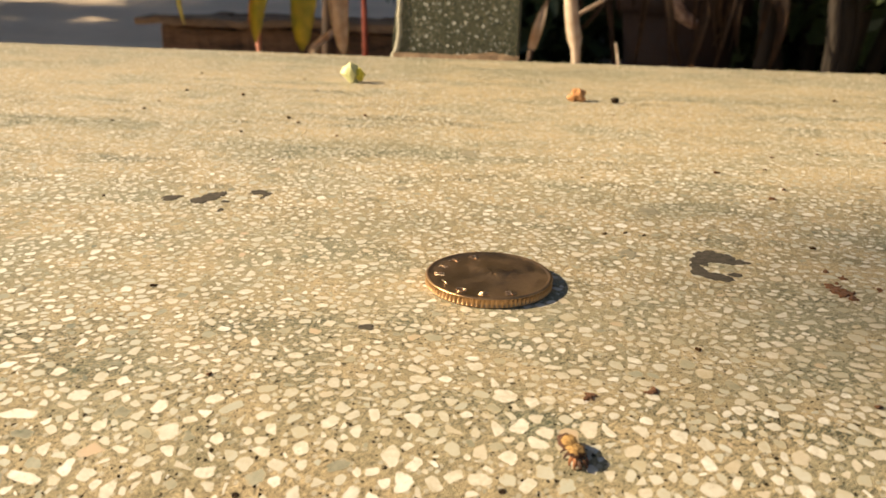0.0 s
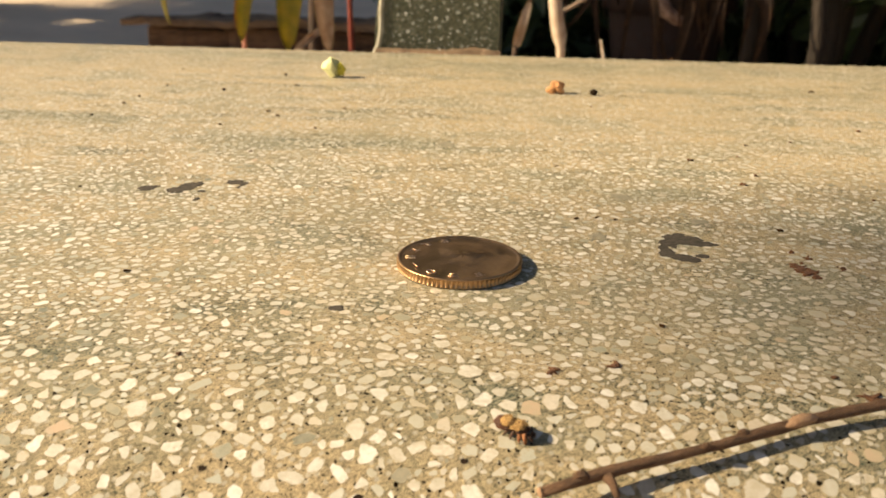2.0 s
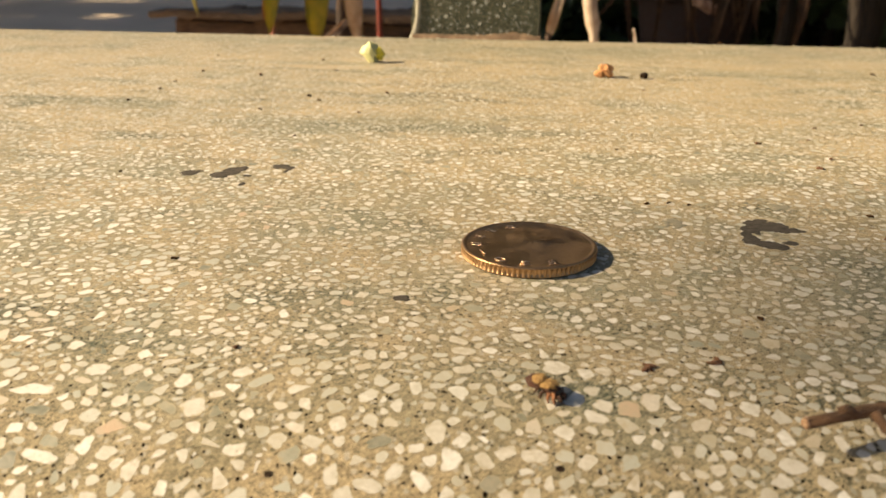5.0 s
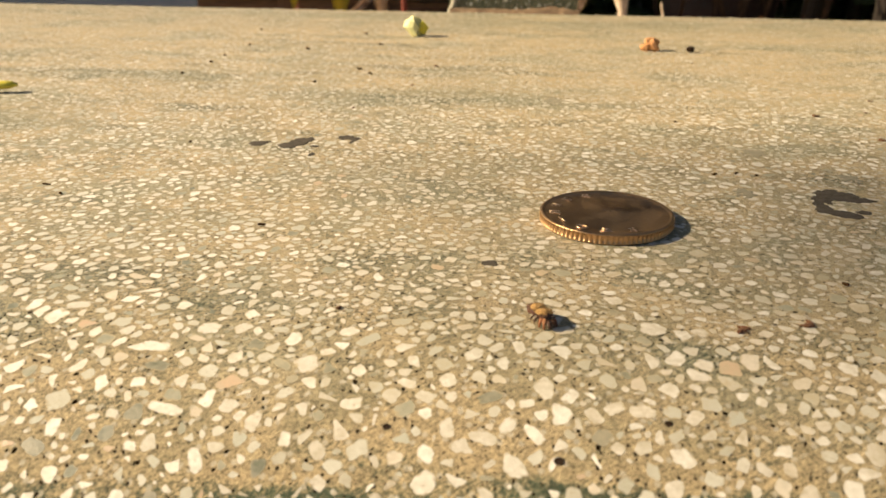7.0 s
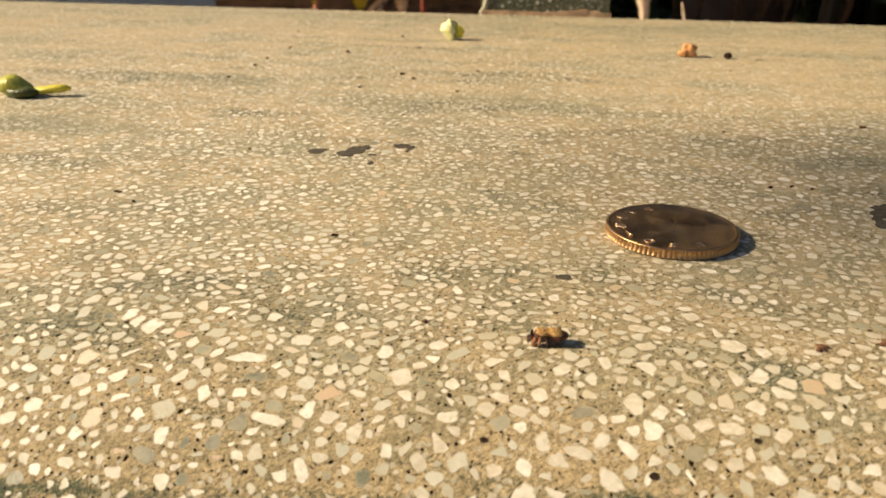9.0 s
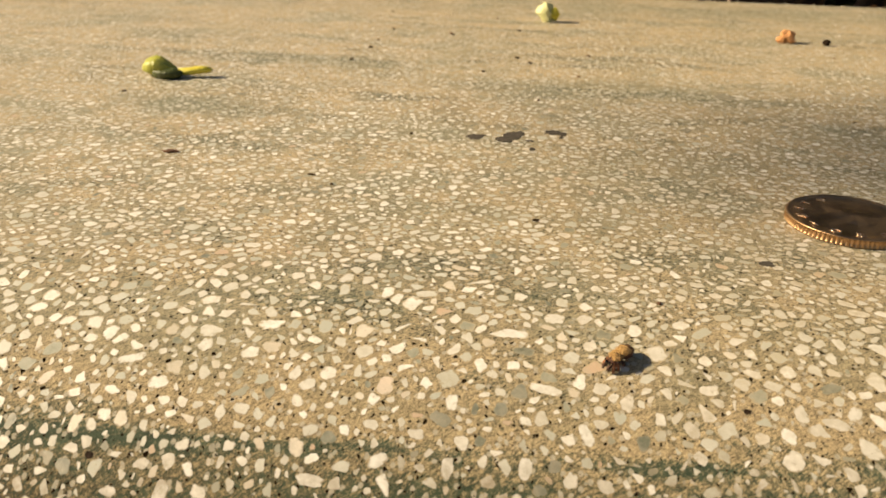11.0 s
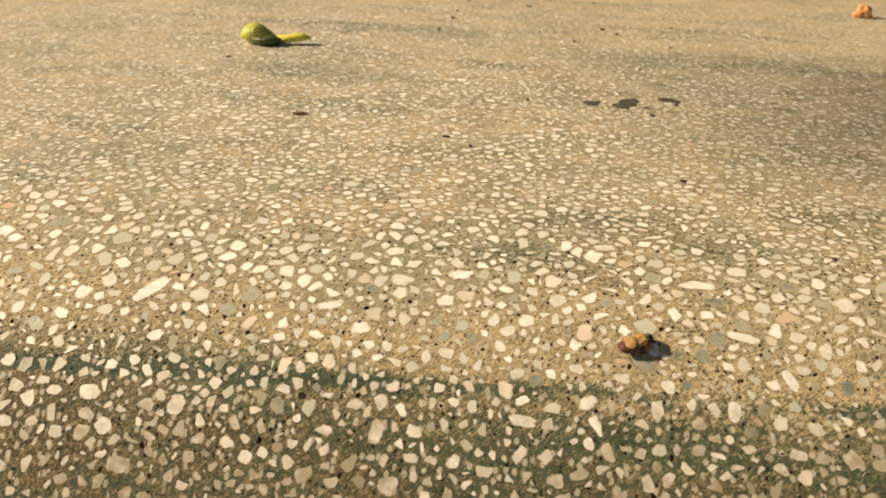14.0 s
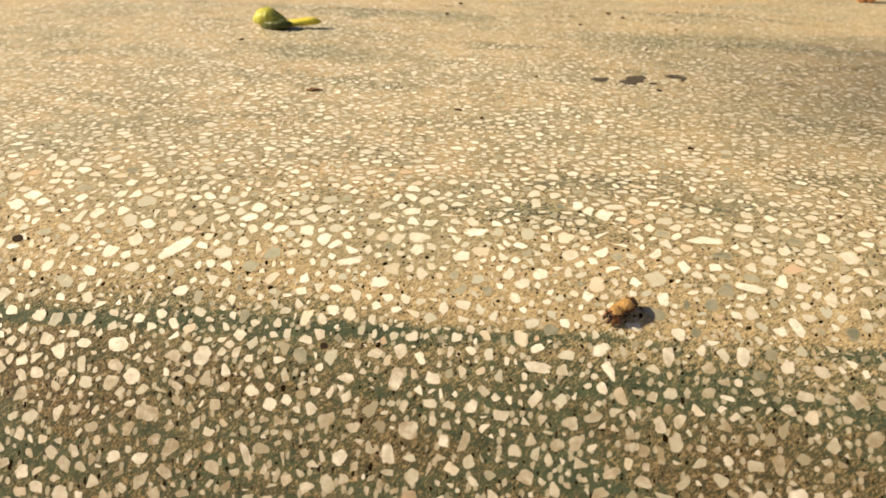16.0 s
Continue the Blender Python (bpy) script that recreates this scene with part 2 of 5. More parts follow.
def stone_material(name, single, seat_film=True, stones=STONES):
    """Ground marble chips, cream to grey, each of its own tint, cement smeared over their rims."""
    n = Nodes(name, 0.36, 0.0, 0.55)
    if single:
        pick = n.tree.nodes.new("ShaderNodeObjectInfo").outputs["Random"]
    else:
        pick = n.tree.nodes.new("ShaderNodeNewGeometry").outputs["Random Per Island"]
    where = n.tree.nodes.new("ShaderNodeNewGeometry").outputs["Position"]
    tint = n.ramp(pick, stones, hard=True)
    vein = n.noise(780, where, 5.0, 0.62)
    tint = n.mix(n.span(vein, 0.36, 0.68, 0.0, 0.44), tint, (0.44, 0.42, 0.345), "MIX")
    speck = n.span(n.noise(2600, where, 3.0), 0.64, 0.71)
    tint = n.mix(n.maths("MULTIPLY", speck, 0.5), tint, (0.22, 0.16, 0.09))
    if seat_film:
        own = n.span(n.maths("FRACT", n.maths("MULTIPLY", pick, 37.0)), 0.0, 1.0, 0.40, 1.25)
        # dust and cement film: thin where the seat is rubbed clean, thicker towards the back and on the nose, where it
        # also paints in dimmer light
        split = n.add("SeparateXYZ", Vector=where)
        x, y = split.outputs[0], n.maths("ADD", split.outputs[1], -0.0012)
        worn_off = n.noise(24.0, where, 3.0, 0.5)
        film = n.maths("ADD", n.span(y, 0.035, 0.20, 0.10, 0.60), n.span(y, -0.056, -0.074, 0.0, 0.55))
        film = n.maths("ADD", film, n.maths("ADD", n.maths("MULTIPLY", n.span(x, -0.075, -0.010, 0.0, 0.38), n.span(y, 0.0, 0.04, 1.0, 0.25)), n.span(worn_off, 0.35, 0.65, -0.12, 0.12)))
        film = n.maths("MULTIPLY", n.maths("MULTIPLY", film, n.span(vein, 0.25, 0.65, 0.5, 1.4)), own)
        rim = n.tree.nodes.new("ShaderNodeAttribute")
        rim.attribute_name = "rim"
        smear = n.maths("ADD", rim.outputs["Fac"], n.span(n.noise(1300, where, 4.0, 0.65), 0.3, 0.7, -0.75, 0.75))
        film = n.maths("MAXIMUM", film, n.span(smear, 0.37, 1.12, 0.0, 0.92))
        # darker film tint on the nose: dirt, plus its weaker light as colour
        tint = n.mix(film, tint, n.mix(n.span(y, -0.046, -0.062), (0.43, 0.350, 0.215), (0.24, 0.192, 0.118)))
        tint = n.mix(n.maths("MULTIPLY", smudged(n, where), 0.42), tint, (0.26, 0.25, 0.165))
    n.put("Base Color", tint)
    n.put("Roughness", n.span(vein, 0.3, 0.7, 0.36, 0.58))
    return n.bump(n.noise(1900, where), 0.00006)


def blade_material(name, base, tip, edge, rough=0.45):
    n = Nodes(name, rough, 0.0, 0.4)
    stripe = n.noise(1.0, n.place((900, 900, 60)), 4.0)
    patch = n.noise(60)
    n.put("Base Color", n.mix(n.span(patch, 0.35, 0.65), n.mix(n.span(stripe, 0.3, 0.7), base, tip), edge))
    return n.bump(stripe, 0.0004)


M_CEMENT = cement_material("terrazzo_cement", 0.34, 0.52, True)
M_POSTCEMENT = cement_material("post_cement", 0.66, 0.86, False)
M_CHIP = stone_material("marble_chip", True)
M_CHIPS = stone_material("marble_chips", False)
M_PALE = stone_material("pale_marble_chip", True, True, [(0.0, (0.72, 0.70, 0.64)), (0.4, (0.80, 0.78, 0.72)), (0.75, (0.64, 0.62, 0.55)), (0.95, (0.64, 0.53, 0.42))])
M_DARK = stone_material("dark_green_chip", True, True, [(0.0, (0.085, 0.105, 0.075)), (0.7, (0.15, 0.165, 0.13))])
M_POSTCHIPS = stone_material("post_chips", False, False, [(0.0, (0.36, 0.37, 0.31)), (0.35, (0.50, 0.50, 0.43)), (0.65, (0.28, 0.29, 0.235)), (0.88, (0.62, 0.60, 0.52))])
M_MORTAR = mottled("mortar", (0.13, 0.080, 0.045), (0.33, 0.225, 0.135), 160, 0.85, 0, 0.0006)
# pale lime tone with the sun on the post's edge painted in
M_SUNEDGE = mottled("sunlit_edge", (0.34, 0.31, 0.23), (0.58, 0.54, 0.42), 420, 0.85, 0, 0.0004)
M_STAIN = mottled("dried_stain", (0.040, 0.035, 0.029), (0.105, 0.088, 0.068), 900, 0.8, 0, 0.00005, spec=0.15)
M_DAMP = mottled("faint_stain", (0.20, 0.185, 0.130), (0.32, 0.28, 0.195), 500, 0.55, 0, 0.00004)
M_RUST = mottled("rust_crust", (0.070, 0.032, 0.016), (0.24, 0.110, 0.052), 1500, 0.8, 0, 0.0002)
M_CRUMB = mottled("dark_crumb", (0.035, 0.020, 0.011), (0.11, 0.060, 0.030), 1800, 0.9, 0, 0.0002, spec=0.05)
M_SEED = mottled("seed", (0.012, 0.008, 0.005), (0.040, 0.024, 0.014), 1500, 0.8, 0, 0.0001, spec=0.1)
M_HUSK = mottled("dry_husk", (0.40, 0.17, 0.055), (0.68, 0.36, 0.15), 500, 0.75, 0, 0.0003)
M_PETAL = mottled("pale_petal", (0.56, 0.56, 0.22), (0.76, 0.74, 0.42), 350, 0.5, 0, 0.0002)


def coin_material():
    n = Nodes("worn_bronze", 0.30, 1.0, 0.5)
    tarnish, fine = n.noise(230, None, 5.0), n.noise(1600, None, 5.0)
    n.put("Base Color", n.mix(n.span(n.maths("ADD", n.maths("MULTIPLY", tarnish, 0.65), n.maths("MULTIPLY", fine, 0.35)), 0.30, 0.70), (0.40, 0.240, 0.118), (0.54, 0.345, 0.182)))
    n.put("Roughness", n.span(tarnish, 0.35, 0.65, 0.30, 0.48))
    return n.bump(fine, 0.00004)


M_COIN = coin_material()
# paler bronze that paints in the sun glints on the coin's signs
M_GLINT = mottled("glint_bronze", (0.66, 0.50, 0.34), (0.88, 0.72, 0.54), 900, 0.36, 1.0, 0.00001)
M_FUR = mottled("sandy_hair", (0.19, 0.100, 0.030), (0.64, 0.40, 0.145), 3600, 0.9, 0, 0.0002, 3)
# legs and palps, darkened for the shade beneath the body
M_LEG = mottled("spider_leg", (0.025, 0.010, 0.005), (0.10, 0.040, 0.018), 2200, 0.55, 0, 0.0001)
M_FORELEG = mottled("spider_foreleg", (0.11, 0.040, 0.015), (0.40, 0.165, 0.062), 2000, 0.6, 0, 0.0001)
# red-brown underside, darkened to paint in the body's shaded flanks
M_UNDERSHADE = mottled("spider_shaded_underside", (0.025, 0.009, 0.004), (0.12, 0.042, 0.018), 1800, 0.6, 0, 0.0001)
M_EYE = Nodes("eye_black", 0.08, 0.0, 0.6)
M_EYE.put("Base Color", (0.006, 0.005, 0.005))
M_EYE = M_EYE.mat
M_TWIG = mottled("twig_bark", (0.062, 0.032, 0.017), (0.24, 0.132, 0.068), 420, 0.7, 0, 0.0004, 7, (1, 4, 4))
M_WOUND = mottled("twig_scar", (0.26, 0.15, 0.08), (0.42, 0.27, 0.16), 900, 0.75, 0, 0.0002)
M_LEAFGREEN = blade_material("leaflet_green", (0.22, 0.25, 0.030), (0.40, 0.40, 0.06), (0.50, 0.46, 0.08))
M_LEAFSHADE = blade_material("leaflet_shade", (0.060, 0.080, 0.012), (0.11, 0.13, 0.02), (0.05, 0.06, 0.012))
M_LEAFYELLOW = blade_material("leaflet_yellow", (0.62, 0.52, 0.04), (0.72, 0.63, 0.08), (0.55, 0.50, 0.05))
M_YELLOW = blade_material("yellowed_blade", (0.40, 0.35, 0.03), (0.18, 0.22, 0.03), (0.46, 0.36, 0.04))
M_RUSTBLADE = blade_material("rusted_blade", (0.50, 0.34, 0.05), (0.42, 0.24, 0.06), (0.34, 0.15, 0.04), 0.6)
M_PALEBLADE = blade_material("pale_blade", (0.52, 0.50, 0.17), (0.60, 0.56, 0.25), (0.45, 0.40, 0.12))
M_STRAW = blade_material("dry_blade", (0.50, 0.39, 0.29), (0.66, 0.55, 0.43), (0.38, 0.26, 0.17), 0.7)
M_DRYBROWN = blade_material("dead_blade", (0.050, 0.027, 0.016), (0.10, 0.055, 0.030), (0.03, 0.018, 0.012), 0.8)
M_SHEATH = blade_material("dead_sheath", (0.34, 0.24, 0.20), (0.46, 0.34, 0.29), (0.14, 0.085, 0.065), 0.7)
M_REDSTEM = blade_material("red_stem", (0.17, 0.028, 0.016), (0.24, 0.05, 0.028), (0.11, 0.018, 0.012))
M_PINKSTEM = blade_material("pink_stem", (0.55, 0.22, 0.16), (0.62, 0.32, 0.22), (0.45, 0.18, 0.12))
M_GREEN = mottled("dark_foliage", (0.018, 0.030, 0.010), (0.060, 0.085, 0.028), 9, 0.5, 0, 0.001)
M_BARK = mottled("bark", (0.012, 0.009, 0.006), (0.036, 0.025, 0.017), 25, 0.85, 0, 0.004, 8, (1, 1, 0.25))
M_TIMBER = mottled("weathered_timber", (0.022, 0.013, 0.008), (0.23, 0.130, 0.072), 30, 0.8, 0, 0.003, 7, (0.3, 1, 1.6))
M_TIMBERTOP = mottled("bleached_timber", (0.065, 0.042, 0.025), (0.27, 0.175, 0.102), 30, 0.8, 0, 0.003, 7, (0.3, 1, 1.6))
M_PAVING = mottled("grey_paving", (0.52, 0.40, 0.285), (0.70, 0.56, 0.42), 1.6, 0.85, 0, 0.003, 14)
M_SOIL = mottled("dark_soil", (0.018, 0.012, 0.008), (0.055, 0.036, 0.022), 18, 0.95, 0, 0.008)
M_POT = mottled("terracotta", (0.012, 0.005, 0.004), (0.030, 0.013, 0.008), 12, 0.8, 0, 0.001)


# ---------------------------------------------------------------- mesh helpers
def mesh_object(name, verts, faces, material, parent=None, label="", smooth=False, kind=""):
    data = bpy.data.meshes.new(name)
    data.from_pydata([tuple(v) for v in verts], [], faces)
    data.materials.append(material)
    if smooth:
        data.shade_smooth()
    ob = new(name, data)
    ob.parent = parent
    return tagged(ob, label, kind=kind)


def part(name, bm, material, parent, label="", smooth=False):
    data = bpy.data.meshes.new(name)
    bm.to_mesh(data)
    bm.free()
    data.materials.append(material)
    if smooth:
        data.shade_smooth()
    ob = new(name, data)
    ob.parent = parent
    return tagged(ob, label)


def thing(name, label, category, m=None, group=""):
    ob = new(name)
    ob.empty_display_size = 0.01
    if m is not None:
        ob.matrix_world = m
    return tagged(ob, label, category, group)


def tube(points, radii, sides=8, wobble=0.0, seed=0):
    """A tapered, capped tube along points: vertices and faces."""
    rnd = random.Random(seed)
    points = [Vector(p) for p in points]
    verts, faces = [], []
    side = None
    for i, (p, r) in enumerate(zip(points, radii)):
        ahead = (points[min(i + 1, len(points) - 1)] - points[max(i - 1, 0)]).normalized()
        if side is None:
            side = ahead.orthogonal().normalized()
        side = (side - ahead * side.dot(ahead)).normalized()
        up = ahead.cross(side)
        for k in range(sides):
            a = 2 * math.pi * k / sides
            rr = r * (1 + wobble * rnd.uniform(-1, 1))
            verts.append(p + (side * math.cos(a) + up * math.sin(a)) * rr)
    for i in range(len(points) - 1):
        for k in range(sides):
            a, b = i * sides + k, i * sides + (k + 1) % sides
            faces.append((a, b, b + sides, a + sides))
    faces.append(tuple(range(sides - 1, -1, -1)))
    last = (len(points) - 1) * sides
    faces.append(tuple(range(last, last + sides)))
    return verts, faces


def joined(pieces):
    verts, faces = [], []
    for v, f in pieces:
        base = len(verts)
        verts += list(v)
        faces += [tuple(i + base for i in face) for face in f]
    return verts, faces


def lump(rx, ry, rz, rough=0.15, freq=1.5, seed=0, level=2, flat=None):
    """A rounded, uneven lump round the origin."""
    bm = bmesh.new()
    bmesh.ops.create_icosphere(bm, subdivisions=level, radius=1.0)
    off = Vector((seed * 3.1, seed * 1.7, seed * 0.9))
    for v in bm.verts:
        d = 1 + rough * noise.noise(v.co * freq + off) * 2
        v.co = Vector((v.co.x * rx * d, v.co.y * ry * d, v.co.z * rz * d))
        if flat is not None:
            v.co.z = max(v.co.z, flat)
    return bm


# ---------------------------------------------------------------- the bench
NOSE_R, NOSE_Y, BACK_Y, THICK = 0.055, -0.0325, 0.2655, 0.062
GROUND = -0.42


def surface(y):
    """Height and slope (radians, towards the nose) of the seat at y."""
    if y >= NOSE_Y:
        return 0.0, 0.0
    d = min(NOSE_Y - y, NOSE_R * 0.985)
    return -(NOSE_R - math.sqrt(NOSE_R**2 - d**2)), math.asin(d / NOSE_R)


def on_seat(x, s, lift=0.0):
    """The place at x and unrolled depth s (negative past the nose's start: arc length)."""
    if s >= NOSE_Y:
        return Vector((x, s, lift))
    a = (NOSE_Y - s) / NOSE_R
    return Vector((x, NOSE_Y - (NOSE_R + lift) * math.sin(a), -NOSE_R + (NOSE_R + lift) * math.cos(a)))


bench = thing("bench", "old worn terrazzo bench with a rounded edge and back post", "bench")


def build_seat():
    profile = []
    for k in range(89):
        a = math.pi / 2 * (1 - k / 88)
        profile.append((NOSE_Y - NOSE_R * math.sin(a), -NOSE_R + NOSE_R * math.cos(a)))
    profile += [(y, 0.0) for y in np.linspace(-0.02, BACK_Y - 0.004, 12)]
    profile += [(BACK_Y - 0.0018, -0.0006), (BACK_Y, -0.0024), (BACK_Y, -THICK), (NOSE_Y - NOSE_R, -THICK)]
    xs = np.linspace(-0.95, 0.75, 69)
    verts, faces, n = [], [], len(profile)
    for x in xs:
        for k, (y, z) in enumerate(profile):
            # the back arris is slightly chipped and uneven
            j = 0.0012 * noise.noise((x * 30, 0, 3)) + 0.0006 * noise.noise((x * 140, 0, 9)) if 99 < k < 103 else 0.0
            verts.append((x, y + j, z))
    for i in range(len(xs) - 1):
        for k in range(n):
            a, b = i * n + k, i * n + (k + 1) % n
            faces.append((a, a + n, b + n, b))
    faces.append(tuple(range(n)))
    faces.append(tuple(range((len(xs) - 1) * n + n - 1, (len(xs) - 1) * n - 1, -1)))
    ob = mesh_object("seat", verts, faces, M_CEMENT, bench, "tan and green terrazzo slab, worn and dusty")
    bm = bmesh.new()
    bm.from_mesh(ob.data)
    bmesh.ops.recalc_face_normals(bm, faces=bm.faces)
    bm.to_mesh(ob.data)
    bm.free()
    return ob


seat = build_seat()


def box(name, x0, x1, y0, y1, z0, z1, material, parent, label="", bevel=0.003, taper=0.0):
    bm = bmesh.new()
    bmesh.ops.create_cube(bm, size=1.0)
    for v in bm.verts:
        k = 1 - taper * (v.co.z + 0.5)
        v.co = Vector(((x0 + x1) / 2 + v.co.x * (x1 - x0) * k, (y0 + y1) / 2 + v.co.y * (y1 - y0) * k, z0 + (v.co.z + 0.5) * (z1 - z0)))
    if bevel:
        bmesh.ops.bevel(bm, geom=list(bm.edges), offset=bevel, segments=2, affect="EDGES")
    return part(name, bm, material, parent, label)


for x in (-0.62, 0.42):
    box("support", x - 0.05, x + 0.05, -0.05, 0.23, GROUND, -THICK, M_POSTCEMENT, bench)


# ---------------------------------------------------------------- marble chips
# stones that stand out: x, unrolled depth, length, width (millimetres) and turn (degrees)
PALE = [
    (-123.1, -55.6, 6.2, 2.4, 52), (-51.3, -44.1, 5.8, 2, 2), (-46, -52.5, 4.7, 1.6, -12), (-98.1, -54.8, 4.3, 1.5, 22), (-82.2, -46.9, 3.9, 1.9, 15),
    (-113.9, -71.1, 3.2, 2.4, 90), (-88.4, -71.0, 3.5, 2.2, 90), (-119.3, -79.1, 3.4, 2.1, 0), (-86, -76.9, 2.8, 2.6, 0), (-64.2, -64.1, 2.9, 1.8, 34),
    (-56.1, -64.0, 3.1, 1.6, 90), (-47.4, -62.9, 3.3, 1.7, 90), (-71.4, -67.3, 3.6, 1.6, 0), (-125.6, -71.0, 2.9, 2.3, 0), (-65.2, -54.5, 2.9, 2.5, 90),
    (-40.9, -58.0, 3.4, 1.6, -64), (-105.5, -82.4, 3.4, 1.3, -58), (-107.9, -58.9, 3.2, 1.5, 61), (-56.9, -55.8, 2.6, 1.7, 90), (-93.3, -57.8, 3.2, 2.1, 12),
]
DARK = [
    (-49.1, -47.0, 3.4, 1.5, 0), (-49.1, -53.3, 2.6, 2.3, 90), (-51, -56.0, 2.2, 1.9, 90), (-57.8, -58.1, 3, 2, -23), (-34.6, -58.1, 2.3, 1.9, 90),
    (-44.2, -62.2, 1.8, 1.7, 90), (-45.6, -65.1, 1.9, 1.5, 0), (-54, -56.4, 2, 1, 90), (-13.1, -47.7, 3, 1.6, 20), (-2, -51.4, 2.4, 2, 60),
]


def chip_outline(rnd, length, width, turn, sides=(3, 4, 4, 5, 5, 6)):
    """A broken stone's outline: an angular convex polygon, turned by so many degrees."""
    n = rnd.choice(sides)
    start = rnd.uniform(0, 6.28)
    co, si = math.cos(radians(turn)), math.sin(radians(turn))
    out = []
    for k in range(n):
        a = start + 2 * math.pi * (k + rnd.uniform(-0.36, 0.36)) / n
        c, s = math.cos(a), math.sin(a)
        r = rnd.uniform(0.86, 1.06)
        c, s = math.copysign(abs(c) ** 0.7, c) * r * length / 2, math.copysign(abs(s) ** 0.7, s) * r * width / 2
        out.append((c * co - s * si, c * si + s * co))
    return out


def clipped(ring, nx, ny, limit):
    """The part of a convex ring on the near side of a line."""
    out = []
    for k in range(len(ring)):
        a, b = ring[k - 1], ring[k]
        da, db = a[0] * nx + a[1] * ny - limit, b[0] * nx + b[1] * ny - limit
        if (da > 0) != (db > 0):
            t = da / (da - db)
            out.append((a[0] + (b[0] - a[0]) * t, a[1] + (b[1] - a[1]) * t))
        if db <= 0:
            out.append(b)
    return out


def worn(rnd, ring):
    """Corners rubbed off, edges a little in or out."""
    soft, n = [], len(ring)
    for k in range(n):
        a, b, c = ring[k - 1], ring[k], ring[(k + 1) % n]
        t = rnd.uniform(0.09, 0.26)
        soft.append((b[0] + (a[0] - b[0]) * t, b[1] + (a[1] - b[1]) * t))
        soft.append((b[0] + (c[0] - b[0]) * t, b[1] + (c[1] - b[1]) * t))
        pieces = int(math.hypot(c[0] - b[0], c[1] - b[1]) / 0.0006)
        for m in range(1, pieces + 1):
            f, j = t + (1 - 2 * t) * m / (pieces + 1), 1 + rnd.uniform(-0.11, 0.06)
            soft.append(((b[0] + (c[0] - b[0]) * f) * j, (b[1] + (c[1] - b[1]) * f) * j))
    return soft


def chip_layout():
    """The chips on the unrolled seat, packed like crushed stone: (x, depth, outline, sort)."""
    rnd = random.Random(41)
    cell, grid, seeds = 0.0042, {}, []

    def around(x, s):
        i, j = int(x // cell), int(s // cell)
        for a in (i - 1, i, i + 1):
            for b in (j - 1, j, j + 1):
                yield from grid.get((a, b), ())

    def fits(x, s, r):
        for px, ps, pr, _ in around(x, s):
            if (px - x) ** 2 + (ps - s) ** 2 < (pr + r) ** 2:
                return False
        return True

    def add(x, s, r, owner):
        grid.setdefault((int(x // cell), int(s // cell)), []).append((x, s, r, owner))

    out = []
    for sort, stones in ((2, DARK), (1, PALE)):
        for x, s, length, width, turn in stones:
            x, s, length, width = x / 1000, s / 1000, length / 1000, width / 1000
            n = max(1, round(length / width))
            spots = [((length - width) * (k / (n - 1) - 0.5) if n > 1 else 0.0) for k in range(n)]
            for d in spots:
                add(x + d * math.cos(radians(turn)), s + d * math.sin(radians(turn)), 0.54 * width, -1)
            out.append((x, s, worn(rnd, chip_outline(rnd, length, width, turn, (6, 7))), sort))
    for count, low, high in ((800, 0.00098, 0.00125), (30000, 0.00060, 0.00095), (50000, 0.00040, 0.00058), (30000, 0.00022, 0.00036)):
        for _ in range(count):
            s = -0.104 + (BACK_Y + 0.101) * rnd.random()
            x = rnd.uniform(-0.215 - 0.55 * max(s, -0.06), 0.105 + 0.45 * max(s, -0.06))
            r = rnd.uniform(low, high) * (1.0 + 0.16 * min(1.0, max(0.0, (-0.022 - s) / 0.025)) - (0.16 if s < -0.0582 else 0.0))
            if fits(x, s, r * (1.46 if s < -0.0582 else 1.06 + 0.11 * min(1.0, max(0.0, (-0.040 - s) / 0.014)))):
                add(x, s, r, len(seeds))
                seeds.append((x, s, r))
    for number, (x, s, r) in enumerate(seeds):
        long = rnd.uniform(1.25, 2.4)
        ring = chip_outline(rnd, 2 * r * long, 2 * r * rnd.uniform(0.85, 1.35), rnd.uniform(0, 180))
        gap = rnd.uniform(0.00004, 0.00030) + (0.00020 * rnd.random() if s < -0.054 else 0.0)
        for px, ps, pr, owner in around(x, s):
            if owner != number:
                dx, dy = px - x, ps - s
                d = math.hypot(dx, dy)
                if d < 0.006:
                    ring = clipped(ring, dx / d, dy / d, (d * d + r * r - pr * pr) / (2 * d) - gap)
        if len(ring) > 2:
            out.append((x, s, worn(rnd, ring), 0))
    return out


